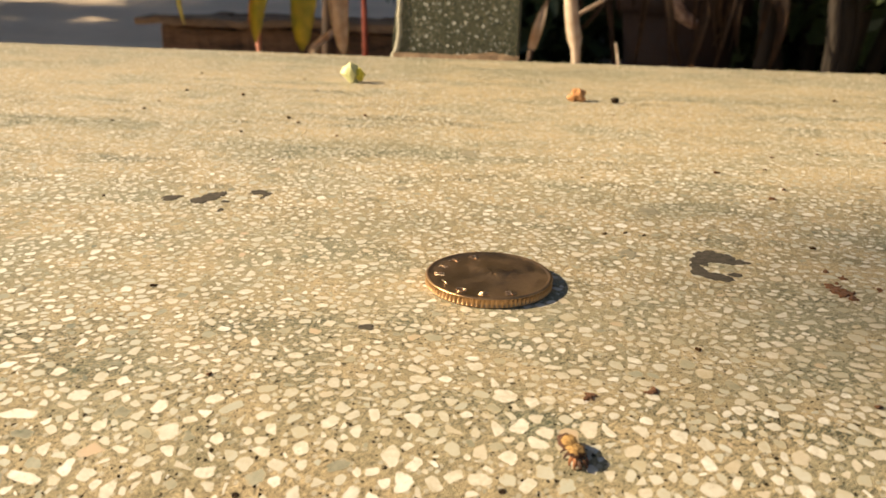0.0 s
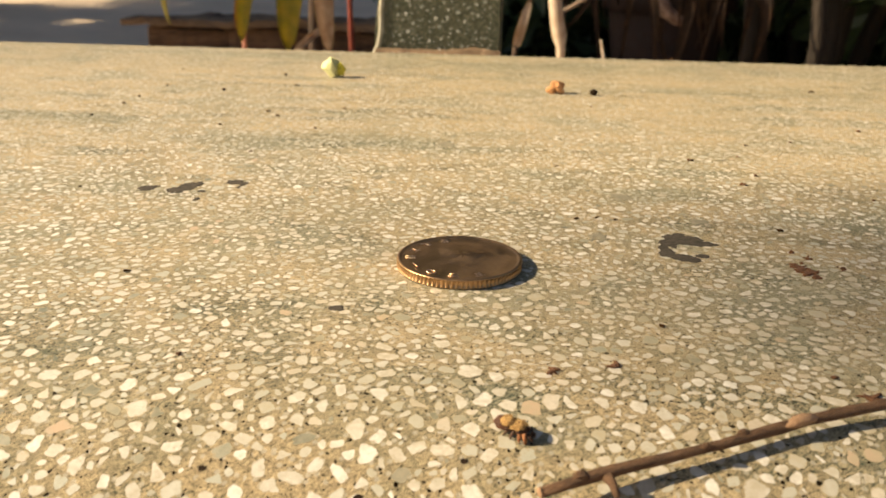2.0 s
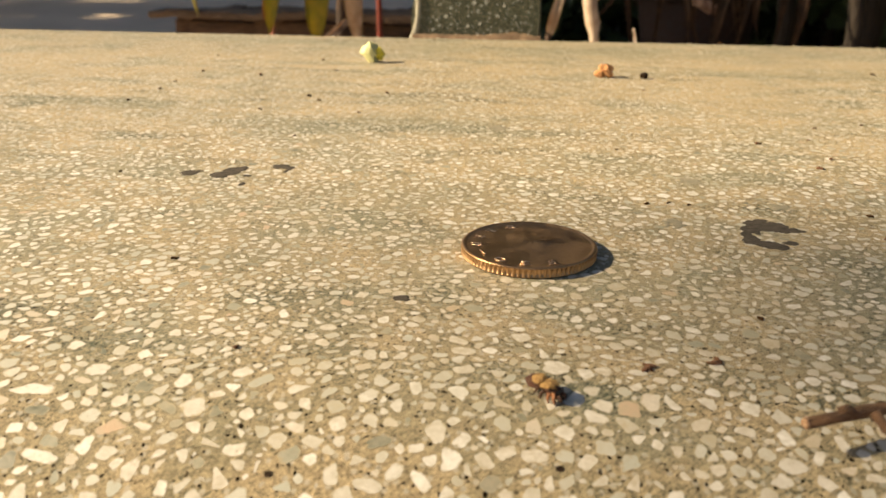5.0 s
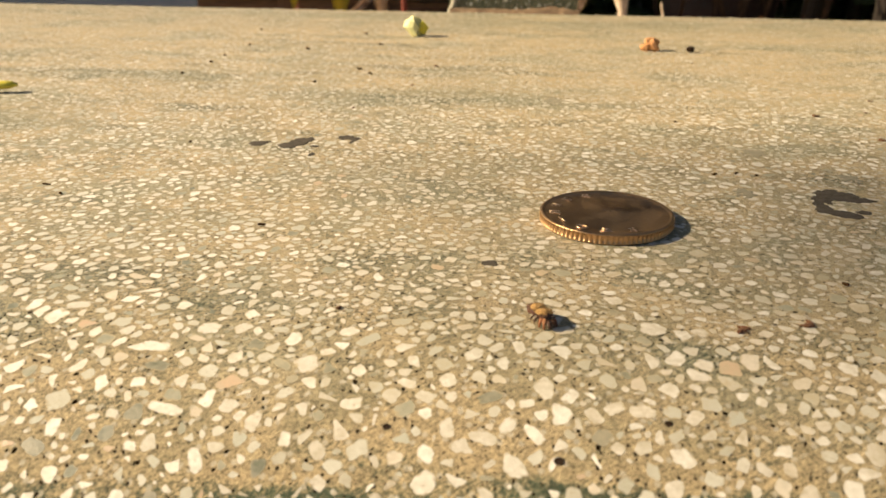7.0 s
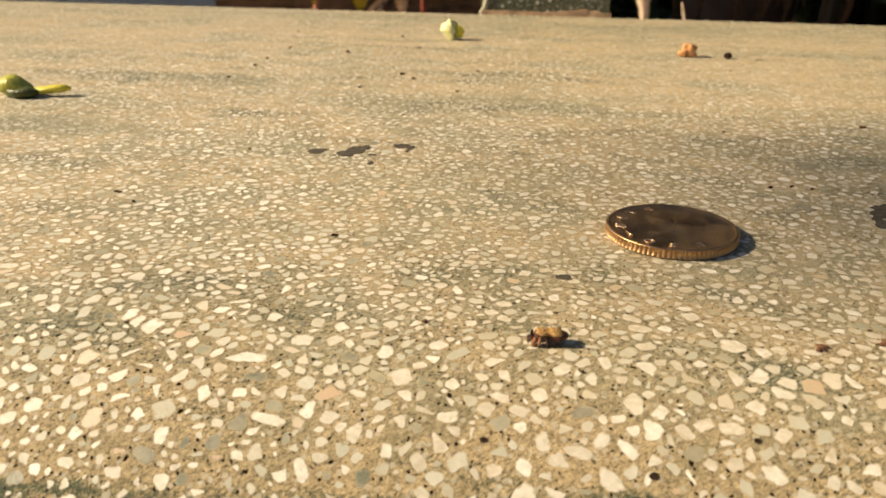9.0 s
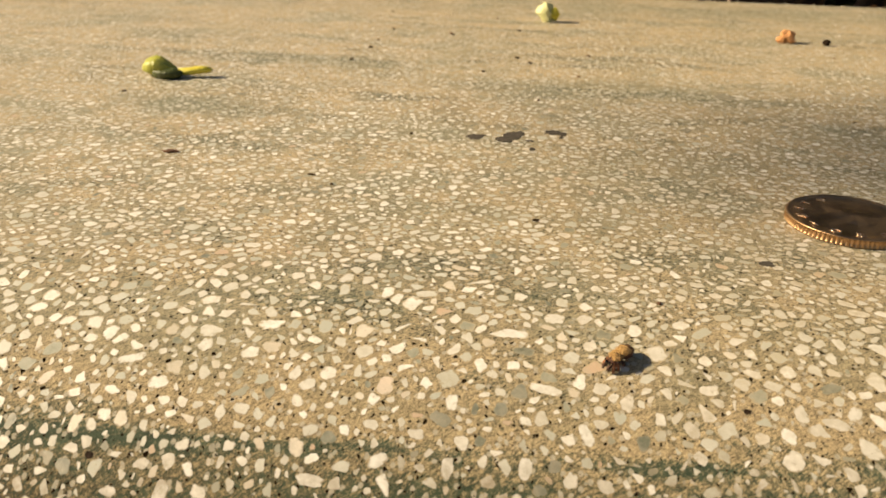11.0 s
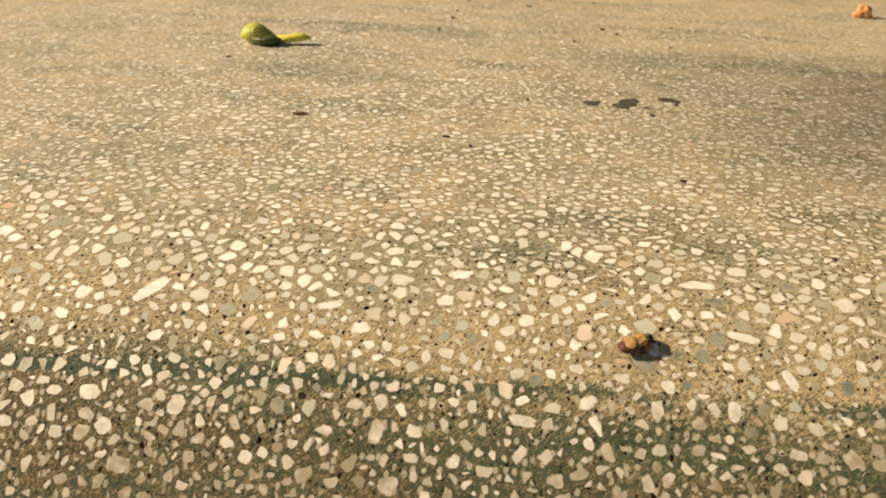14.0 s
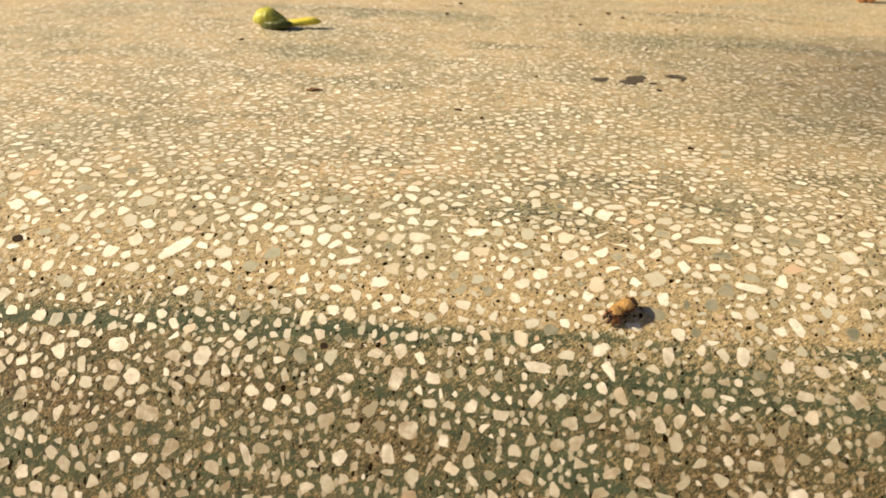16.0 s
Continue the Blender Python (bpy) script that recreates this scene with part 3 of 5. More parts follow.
def build_chips():
    chips = chip_layout()
    span = {k: max(math.hypot(*p) for p in c[2]) for k, c in enumerate(chips)}
    near = [k for k, c in enumerate(chips) if c[3] or (-0.115 < c[0] < 0.03 and c[1] < -0.026)]
    near = sorted(near, key=lambda k: (chips[k][3] == 0, -span[k]))[:300]
    singled = set(near)
    verts, faces, rims = [], [], []

    def top(ring, base):
        """Faces of a chip: a flat middle, a rim and the flank that sits in the cement."""
        n = len(ring)
        made = [tuple(range(base, base + n))]
        for row in (0, n):
            made += [(base + row + (k + 1) % n, base + row + k, base + row + n + k, base + row + n + (k + 1) % n) for k in range(n)]
        return made

    for number, (x, s, ring, _) in enumerate(chips):
        if number in singled:
            continue
        lift = 0.000006 + (span[number] ** 2 / (2 * NOSE_R) if s < NOSE_Y + 0.002 else 0.0)
        base = len(verts)
        for h, k, rim in ((lift, 0.62, 0.0), (lift, 0.97, 1.0), (-0.0002, 1.0, 1.0)):
            verts += [on_seat(x + a * k, s + b * k, h) for a, b in ring]
            rims += [rim] * len(ring)
        faces += top(ring, base)
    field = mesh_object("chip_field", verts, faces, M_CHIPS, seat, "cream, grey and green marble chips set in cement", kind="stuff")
    field.data.attributes.new("rim", "FLOAT", "POINT").data.foreach_set("value", rims)
    for number in near:
        x, s, ring, sort = chips[number]
        v = [(a * k, b * k, h) for h, k in ((0.000008, 0.62), (0.000008, 0.97), (-0.0002, 1.0)) for a, b in ring]
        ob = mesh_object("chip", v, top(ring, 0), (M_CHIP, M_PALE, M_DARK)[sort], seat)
        ob.data.attributes.new("rim", "FLOAT", "POINT").data.foreach_set("value", [0.0] * len(ring) + [1.0] * (2 * len(ring)))
        ob.matrix_basis = Matrix.Translation(on_seat(x, s)) @ Matrix.Rotation(max(0.0, (NOSE_Y - s) / NOSE_R), 4, "X")


# ---------------------------------------------------------------- stains and crumbs on the seat
def patch(name, blobs, material, label, step=0.00022, ragged=0.45, freq=900, height=0.00011, seed=0, cut=None):
    """A thin crust whose ragged outline follows a sum of soft spots (x, y, rx, ry)."""
    x0, x1 = min(b[0] - 1.7 * b[2] for b in blobs), max(b[0] + 1.7 * b[2] for b in blobs)
    y0, y1 = min(b[1] - 1.7 * b[3] for b in blobs), max(b[1] + 1.7 * b[3] for b in blobs)
    nx, ny = int((x1 - x0) / step) + 1, int((y1 - y0) / step) + 1
    inside = set()
    for i in range(nx):
        for j in range(ny):
            x, y = x0 + i * step, y0 + j * step
            v = max(1 - math.hypot((x - bx) / rx, (y - by) / ry) for bx, by, rx, ry in blobs)
            v += ragged * noise.noise((x * freq, y * freq, seed)) + 0.5 * ragged * noise.noise((x * freq * 2.7, y * freq * 2.7, seed + 4))
            if cut and math.hypot((x - cut[0]) / cut[2], (y - cut[1]) / cut[3]) < 1 + 0.5 * noise.noise((x * 700, y * 700, 8)):
                v = -1
            if v > 0.12:
                inside.add((i, j))
    index, verts, faces = {}, [], []

    def corner(i, j):
        if (i, j) not in index:
            rim = any((a, b) not in inside for a in (i - 1, i) for b in (j - 1, j))
            wob = 0.5 * step
            x = x0 + i * step + wob * noise.noise((i * 1.3, j * 1.7, seed))
            y = y0 + j * step + wob * noise.noise((i * 1.9, j * 1.1, seed + 2))
            index[i, j] = len(verts)
            verts.append((x, y, surface(y)[0] + (-0.00003 if rim else height * (0.8 + 0.5 * noise.noise((x * 1500, y * 1500, seed))))))
        return index[i, j]

    for i, j in sorted(inside):
        faces.append((corner(i, j), corner(i + 1, j), corner(i + 1, j + 1), corner(i, j + 1)))
    if faces:
        mesh_object(name, verts, faces, material, seat, label, smooth=True)


def build_stains():
    dark = "dark grey dried stain"
    patch("stain", [(-0.0673, 0.0351, 0.0021, 0.0025), (-0.0658, 0.0366, 0.0009, 0.0010)], M_STAIN, dark, seed=1, ragged=0.3)
    patch("stain", [(-0.0609, 0.0346, 0.0023, 0.0025), (-0.0596, 0.0373, 0.0025, 0.0034), (-0.0580, 0.0396, 0.0013, 0.0022), (-0.0555, 0.0348, 0.0012, 0.0009)], M_STAIN, dark, seed=2, ragged=0.3)
    patch("stain", [(-0.0509, 0.0422, 0.0024, 0.0018), (-0.0489, 0.0413, 0.0011, 0.0018), (-0.0491, 0.0388, 0.0006, 0.0014)], M_STAIN, dark, seed=3, ragged=0.3)
    patch("stain", [(-0.0544, 0.0293, 0.0008, 0.0012)], M_STAIN, dark, seed=4)
    patch("stain", [(0.0376, 0.0182, 0.0034, 0.0036), (0.0398, 0.0177, 0.0024, 0.0030), (0.0419, 0.0165, 0.0019, 0.0016), (0.0352, 0.0160, 0.0018, 0.0026), (0.0342, 0.0132, 0.0013, 0.0028), (0.0344, 0.0106, 0.0018, 0.0022),
                    (0.0363, 0.0092, 0.0024, 0.0019), (0.0380, 0.0084, 0.0020, 0.0016), (0.0399, 0.0104, 0.0014, 0.0012)], M_STAIN, "dark curved dried stain with a ragged edge", seed=5, ragged=0.3, cut=(0.0384, 0.0132, 0.0020, 0.0015))
    for k, (x, y, rx, ry) in enumerate(((-0.0099, 0.0844, 0.0030, 0.0034), (0.0296, 0.0431, 0.0026, 0.0034), (-0.0221, 0.0505, 0.0014, 0.0018), (0.0232, 0.0175, 0.0022, 0.0028), (0.0430, 0.0290, 0.0024, 0.0026), (-0.0700, -0.0132, 0.0010, 0.0014))):
        patch("faint_stain", [(x, y, rx, ry)], M_DAMP, "faint grey-green stain", seed=10 + k, ragged=0.7)
    patch("rust_mark", [(0.0555, 0.0051, 0.0017, 0.0024), (0.0547, 0.0068, 0.0014, 0.0018), (0.0561, 0.0032, 0.0010, 0.0014), (0.0538, 0.0056, 0.0006, 0.0012), (0.0542, 0.0084, 0.0008, 0.0009), (0.0573, 0.0115, 0.0007, 0.0011),
                        (0.0556, 0.0143, 0.0006, 0.0008), (0.0615, 0.0075, 0.0006, 0.0011), (0.0557, 0.0091, 0.0005, 0.0009)], M_RUST, "crumbly rust-brown mark", seed=21, ragged=1.0, freq=1300, height=0.0003)
    patch("stain", [(-0.0160, -0.0181, 0.0013, 0.0012)], M_STAIN, "small slate-dark mark", seed=22, ragged=0.3)


def crumb(x, y, size, seed, material=None, label="tiny dark crumb of dirt on the bench"):
    rnd = random.Random(seed)
    bm = bmesh.new()
    for k in range(rnd.choice((2, 3, 3, 4))):
        piece = lump(size * rnd.uniform(0.4, 0.8), size * rnd.uniform(0.2, 0.5), size * rnd.uniform(0.15, 0.35), 0.5, 2.4, seed + 7 * k, 2)
        turn = Matrix.Translation((rnd.uniform(-0.6, 0.6) * size, rnd.uniform(-0.5, 0.5) * size, rnd.uniform(-0.05, 0.15) * size)) @ Matrix.Rotation(rnd.uniform(0, 3), 4, "Z")
        piece.transform(turn)
        data = bpy.data.meshes.new("crumb")
        piece.to_mesh(data)
        bm.from_mesh(data)
        bpy.data.meshes.remove(data)
        piece.free()
    z, a = surface(y)
    ob = part("crumb", bm, material or M_CRUMB, None, "", True)
    ob.matrix_world = Matrix.Translation((x, y, z + size * 0.2)) @ Matrix.Rotation(a, 4, "X") @ Matrix.Rotation(rnd.uniform(0, 6), 4, "Z")
    tagged(ob, label, "crumb", "crumbs on the bench")


def build_crumbs():
    spots = ((-66.3, 117.9, 0.8), (-80.8, 34.2, 0.5), (-88.1, 0, 0.6), (-50.9, -8.9, 0.6), (-93.7, 4.2, 0.5), (-61.8, 112, 0.7),
             (17.4, 66.3, 0.5), (-70, 165, 0.8), (-91.5, 150.7, 0.8), (-113.6, 156.8, 0.7), (-113.8, 135.5, 0.8), (-113.5, 123, 0.8),
             (-114.2, 104.2, 0.7), (-74, 97.4, 0.6), (-122.8, 194.4, 0.8), (20, 27.5, 0.5), (23.8, 28.8, 0.5), (29.2, -18.2, 0.5),
             (111.4, 185.4, 1.0), (-159.1, 53.6, 0.7), (-93, 4.3, 0.4), (56.9, 26.0, 0.6), (27.3, 28.0, 0.4))
    for k, (x, y, s) in enumerate(spots):
        crumb(x / 1000, y / 1000, s / 1000, k)
    for k, (x, y, s) in enumerate(((-92.5, 153.1, 0.8), (-45.1, 126.2, 0.7), (-47.3, 97.1, 0.6), (-56.1, 69.1, 0.5), (-124.6, 10.9, 1.3), (48.0, -30.1, 0.6), (-32.5, -34.1, 0.5),
                                (49.7, 77.3, 0.8), (67.2, 95.6, 0.6), (62.0, 64.2, 0.8), (57.7, 56.6, 0.8), (80.1, 101.2, 0.6), (103.6, 118.7, 0.7), (62.3, 82.3, 0.4), (81.6, 48.2, 0.5), (-80.5, 188.2, 0.8), (31.0, 143.3, 0.5))):
        crumb(x / 1000, y / 1000, s / 1000, 80 + k, M_RUST, "tiny reddish-brown speck on the bench")
    bm = lump(0.0013, 0.0011, 0.0011, 0.12, 1.5, 60, 3)
    bm.transform(Matrix.Translation((0.0331, 0.1648, 0.00105)))
    tagged(part("seed", bm, M_SEED, None, "", True), "small black seed lying on the bench", "seed")
    crumb(0.0749, 0.2640, 0.0014, 61, M_CRUMB, "brown crumb at the back edge of the bench")
    for k, (x, y, s) in enumerate(((21.3, -30.9, 0.7), (13.7, -33.2, 0.8), (50.4, -35.2, 1.3))):
        ob = thing("flake", "curled reddish-brown flake of bark on the bench", "flake", Matrix.Translation((x / 1000, y / 1000, surface(y / 1000)[0])), "flakes on the bench")
        for j in range(3):
            bm = lump(s / 1000, 0.0003, 0.00016, 0.5, 2.6, k * 5 + j, 2)
            for v in bm.verts:
                v.co = Matrix.Rotation(0.9 * j + k, 3, "Z") @ v.co + Vector((0.0003 * j, 0.0004 * j, 0.00015))
            part("flake_piece", bm, M_RUST, ob, "", True)
    # open pits in the cement
    for k, (x, y, r) in enumerate(((0.0044, -0.0490, 0.0004), (-0.0984, -0.0655, 0.0005), (-0.1468, -0.0561, 0.0008), (-0.0230, -0.0520, 0.0004), (-0.0060, -0.0540, 0.0005))):
        z, a = surface(y)
        bm = bmesh.new()
        rim = 0.00008
        rings = []
        for rr, zz in ((1.05, 0.0), (1.0, rim), (0.75, 0.00006), (0.2, 0.00005)):
            rings.append([bm.verts.new((math.cos(i / 14 * 6.283) * r * rr * (1 + 0.2 * noise.noise((i * 0.9, k, 1))), math.sin(i / 14 * 6.283) * r * 0.85 * rr, zz)) for i in range(14)])
        for p, q in zip(rings, rings[1:]):
            for i in range(14):
                bm.faces.new((p[i], p[(i + 1) % 14], q[(i + 1) % 14], q[i]))
        bm.faces.new(rings[-1])
        ob = part("pit", bm, M_SEED, seat, "dark open pit in the cement", True)
        ob.matrix_basis = Matrix.Translation((x, y, z)) @ Matrix.Rotation(a, 4, "X")


# ---------------------------------------------------------------- back post
def build_post():
    bm = bmesh.new()
    x0, x1, y0, y1 = -0.0612, -0.0028, BACK_Y + 0.004, BACK_Y + 0.066
    low, high = GROUND, 0.34
    rings = []
    for z, left in ((low, x0), (-0.002, x0), (0.008, x0 + 0.0008), (0.030, x0 + 0.0030), (high, x0 + 0.0034)):
        rings.append([bm.verts.new(p) for p in ((left, y0, z), (x1, y0, z), (x1, y1, z), (left, y1, z))])
    for p, q in zip(rings, rings[1:]):
        for k in range(4):
            bm.faces.new((p[k], p[(k + 1) % 4], q[(k + 1) % 4], q[k]))
    bm.faces.new(rings[-1])
    bm.faces.new(list(reversed(rings[0])))
    bmesh.ops.bevel(bm, geom=[e for e in bm.edges if abs(e.verts[0].co.z - e.verts[1].co.z) > 0.001], offset=0.0025, segments=3, affect="EDGES")
    post = part("back_post", bm, M_POSTCEMENT, bench, "dark green terrazzo post behind the seat", False)
    rnd = random.Random(17)
    verts, faces, spots = [], [], []
    for _ in range(1500):
        x, z = rnd.uniform(x0 + 0.008, x1 - 0.003), rnd.uniform(-0.02, 0.13)
        size = rnd.choice((0.0009, 0.0012, 0.0015, 0.0019, 0.0024, 0.0030))
        if any((x - a) ** 2 + (z - b) ** 2 < (0.62 * (size + c)) ** 2 for a, b, c in spots):
            continue
        spots.append((x, z, size))
        ring = worn(rnd, chip_outline(rnd, size, size * rnd.uniform(0.6, 0.95), rnd.uniform(0, 180)))
        t = 0.0
        n, base = len(ring), len(verts)
        for lift, k in ((0.00012, 0.94), (-0.0003, 1.0)):
            for a, b in ring:
                verts.append((x + (a * math.cos(t) - b * math.sin(t)) * k, y0 - lift, z + (a * math.sin(t) + b * math.cos(t)) * k))
        faces.append(tuple(range(base, base + n)))
        faces += [(base + (i + 1) % n, base + i, base + n + i, base + n + (i + 1) % n) for i in range(n)]
    mesh_object("chip_field", verts, faces, M_POSTCHIPS, post, "pale marble chips in the post", kind="stuff")
    # a pale limed strip along the arris, sunlight put into its colour; it flares at its foot
    verts, faces = [], []
    levels = [-0.002 + 0.0022 * k for k in range(12)] + [0.03 + 0.02 * k for k in range(16)]
    for z in levels:
        flare = 0.0030 * math.exp(-max(0.0, z) / 0.0040)
        jag = 0.0005 * noise.noise((z * 260, 4, 0)) + 0.0003 * noise.noise((z * 900, 7, 0))
        out, inner = -0.0588 - flare + jag, -0.0563 - 0.75 * flare + 1.6 * jag
        verts += [(out, y0 + 0.004, z), (out + 0.0004, y0 - 0.0003, z), (inner, y0 - 0.0004, z), (inner + 0.0004, y0 + 0.001, z)]
    for i in range(len(levels) - 1):
        for k in range(3):
            a = i * 4 + k
            faces.append((a, a + 1, a + 5, a + 4))
    mesh_object("sunlit_arris", verts, faces, M_SUNEDGE, bench, "pale edge of the post, painted as sunlit", True)
    # pinkish mortar squeezed out where post and seat meet
    verts, faces = [], []
    xs = np.linspace(x0 + 0.001, x1 + 0.001, 90)
    for i, x in enumerate(xs):
        h = 0.0011 + 0.0008 * noise.noise((x * 110, 1, 0)) + 0.0009 * noise.noise((x * 500, 2, 0)) + 0.0017 * math.exp(-(((x + 0.014) / 0.006) ** 2))
        d = 0.0014 + 0.0006 * noise.noise((x * 200, 5, 0))
        verts += [(x, y0 - d - 0.001, -0.002), (x, y0 - d * 0.6, 0.0009), (x, y0 - 0.0006, h), (x, y0 + 0.002, h), (x, y0 + 0.002, -0.002)]
    for i in range(len(xs) - 1):
        for k in range(4):
            a = i * 5 + k
            faces.append((a, a + 5, a + 6, a + 1))
    mesh_object("mortar", verts, faces, M_MORTAR, bench, "crumbly pinkish mortar line", True)


build_post()


# ---------------------------------------------------------------- the coin
def build_coin():
    coin = thing("coin", "worn brown bronze coin with a reeded edge lying on the bench", "coin", Matrix.Translation((0, 0.0005, 0.00004)))
    R, H, REEDS = 0.0100, 0.0016, 86
    seg = REEDS * 6
    bm = bmesh.new()

    def ring(r, z, reeded=0.0):
        out = []
        for k in range(seg):
            a = 2 * math.pi * k / seg
            d = reeded * (0.5 - 0.5 * math.cos(a * REEDS)) ** 1.3
            out.append(bm.verts.new(((r - d) * math.cos(a), (r - d) * math.sin(a), z)))
        return out

    rings = [ring(R - 0.0005, 0.0), ring(R - 0.00012, 0.00006), ring(R, 0.00020), ring(R, 0.00026, 0.00017), ring(R, H - 0.00026, 0.00017), ring(R, H - 0.00020),
             ring(R - 0.00009, H - 0.00008), ring(R - 0.00022, H), ring(R - 0.00036, H + 0.00003), ring(R - 0.00052, H), ring(R - 0.00066, H - 0.00009), ring(R - 0.00082, H - 0.00016), ring(R * 0.72, H - 0.00017), ring(R * 0.3, H - 0.00012), ring(R * 0.02, H - 0.00012)]
    for p, q in zip(rings, rings[1:]):
        for k in range(seg):
            bm.faces.new((p[k], p[(k + 1) % seg], q[(k + 1) % seg], q[k]))
    bm.faces.new(rings[-1])
    bm.faces.new(list(reversed(rings[0])))
    part("body", bm, M_COIN, coin, "brown bronze disc with a raised rim", True)
    # a plain worn relief in the middle
    bm = bmesh.new()
    rings = []
    for k in range(13):
        t = 1 - k / 12.5
        rings.append([bm.verts.new(((0.0046 * math.cos(a) + 0.0006 * math.sin(2 * a)) * t, (0.0054 * math.sin(a) + 0.0004 * math.cos(3 * a)) * t,
                                    0.00030 * math.cos(math.pi / 2 * t) ** 2 + 0.00012 * noise.noise((t * 4, math.cos(a) * 2, math.sin(a) * 2)) * (1 - t))) for a in np.linspace(0, 2 * math.pi, 49)[:-1]])
    for p, q in zip(rings, rings[1:]):
        for k in range(48):
            bm.faces.new((p[k], p[(k + 1) % 48], q[(k + 1) % 48], q[k]))
    bm.faces.new(rings[-1])
    relief = part("relief", bm, M_COIN, coin, "worn oval relief", True)
    relief.location = (0.0006, 0.0004, H - 0.000145)
    # worn signs round the rim: groups of short strokes, one bar and one ring that can still be told
    rnd = random.Random(8)
    for k, (angle, kind) in enumerate(((112, "sign"), (138, "sign"), (163, "sign"), (188, "dense"), (213, "bar"), (241, "ring"), (268, "sign"), (297, "sign"))):
        pieces = []
        if kind == "ring":
            pts = [(0.00082 * math.cos(a), 0.00056 * math.sin(a), 0) for a in np.linspace(0, 2 * math.pi, 17)]
            pieces.append(tube(pts, [0.00008] * 17, 6))
        elif kind == "bar":
            pieces.append(tube([(-0.00085, 0, 0), (0.00085, 0, 0)], [0.00010, 0.00010], 6))
        else:
            n = 5 if kind == "dense" else 3
            for j in range(n):
                y = (j - (n - 1) / 2) * 0.0016 / n
                w = rnd.uniform(0.0005, 0.0009)
                pieces.append(tube([(-w, y, 0), (w, y, 0)], [0.000048] * 2, 5))
            for x in (-0.0004, 0.0004) if kind == "dense" else (rnd.uniform(-0.0003, 0.0003),):
                pieces.append(tube([(x, -0.0009, 0), (x + 0.0002, 0.0008, 0)], [0.000048] * 2, 5))
        v, f = joined(pieces)
        glyph = mesh_object("raised_sign", v, f, M_GLINT, coin, "worn raised sign", True)
        a = radians(angle)
        glyph.matrix_basis = Matrix.Translation((0.0078 * math.cos(a), 0.0078 * math.sin(a), H - 0.00012)) @ Matrix.Rotation(a - math.pi / 2, 4, "Z") @ Matrix.Diagonal((1, 1, 0.8, 1))
    coin.rotation_euler = (0, 0, 0)


build_coin()


# ---------------------------------------------------------------- the spider
def hairy(body, seed):
    """Short bristles over a body part, as its own sub-part."""
    rnd = random.Random(seed)
    verts, faces = [], []
    centre = sum((v.co for v in body.data.vertices), Vector()) / len(body.data.vertices)
    for v in body.data.vertices:
        for _ in range(2):
            out = (v.co - centre).normalized()
            if out.z < -0.3:
                continue
            root = v.co + Vector([rnd.uniform(-1, 1) * 0.00006 for _ in range(3)])
            tip = root + (out + Vector((-0.7, rnd.uniform(-0.4, 0.4), rnd.uniform(-0.2, 0.3)))).normalized() * rnd.uniform(0.00008, 0.00018)
            side = out.orthogonal().normalized() * 0.000022
            other = out.cross(side).normalized() * 0.000022
            b = len(verts)
            verts += [root + side, root - side * 0.5 + other, root - side * 0.5 - other, tip]
            faces += [(b, b + 1, b + 3), (b + 1, b + 2, b + 3), (b + 2, b, b + 3)]
    mesh_object("bristles", verts, faces, M_FUR, body, "short sandy bristles")


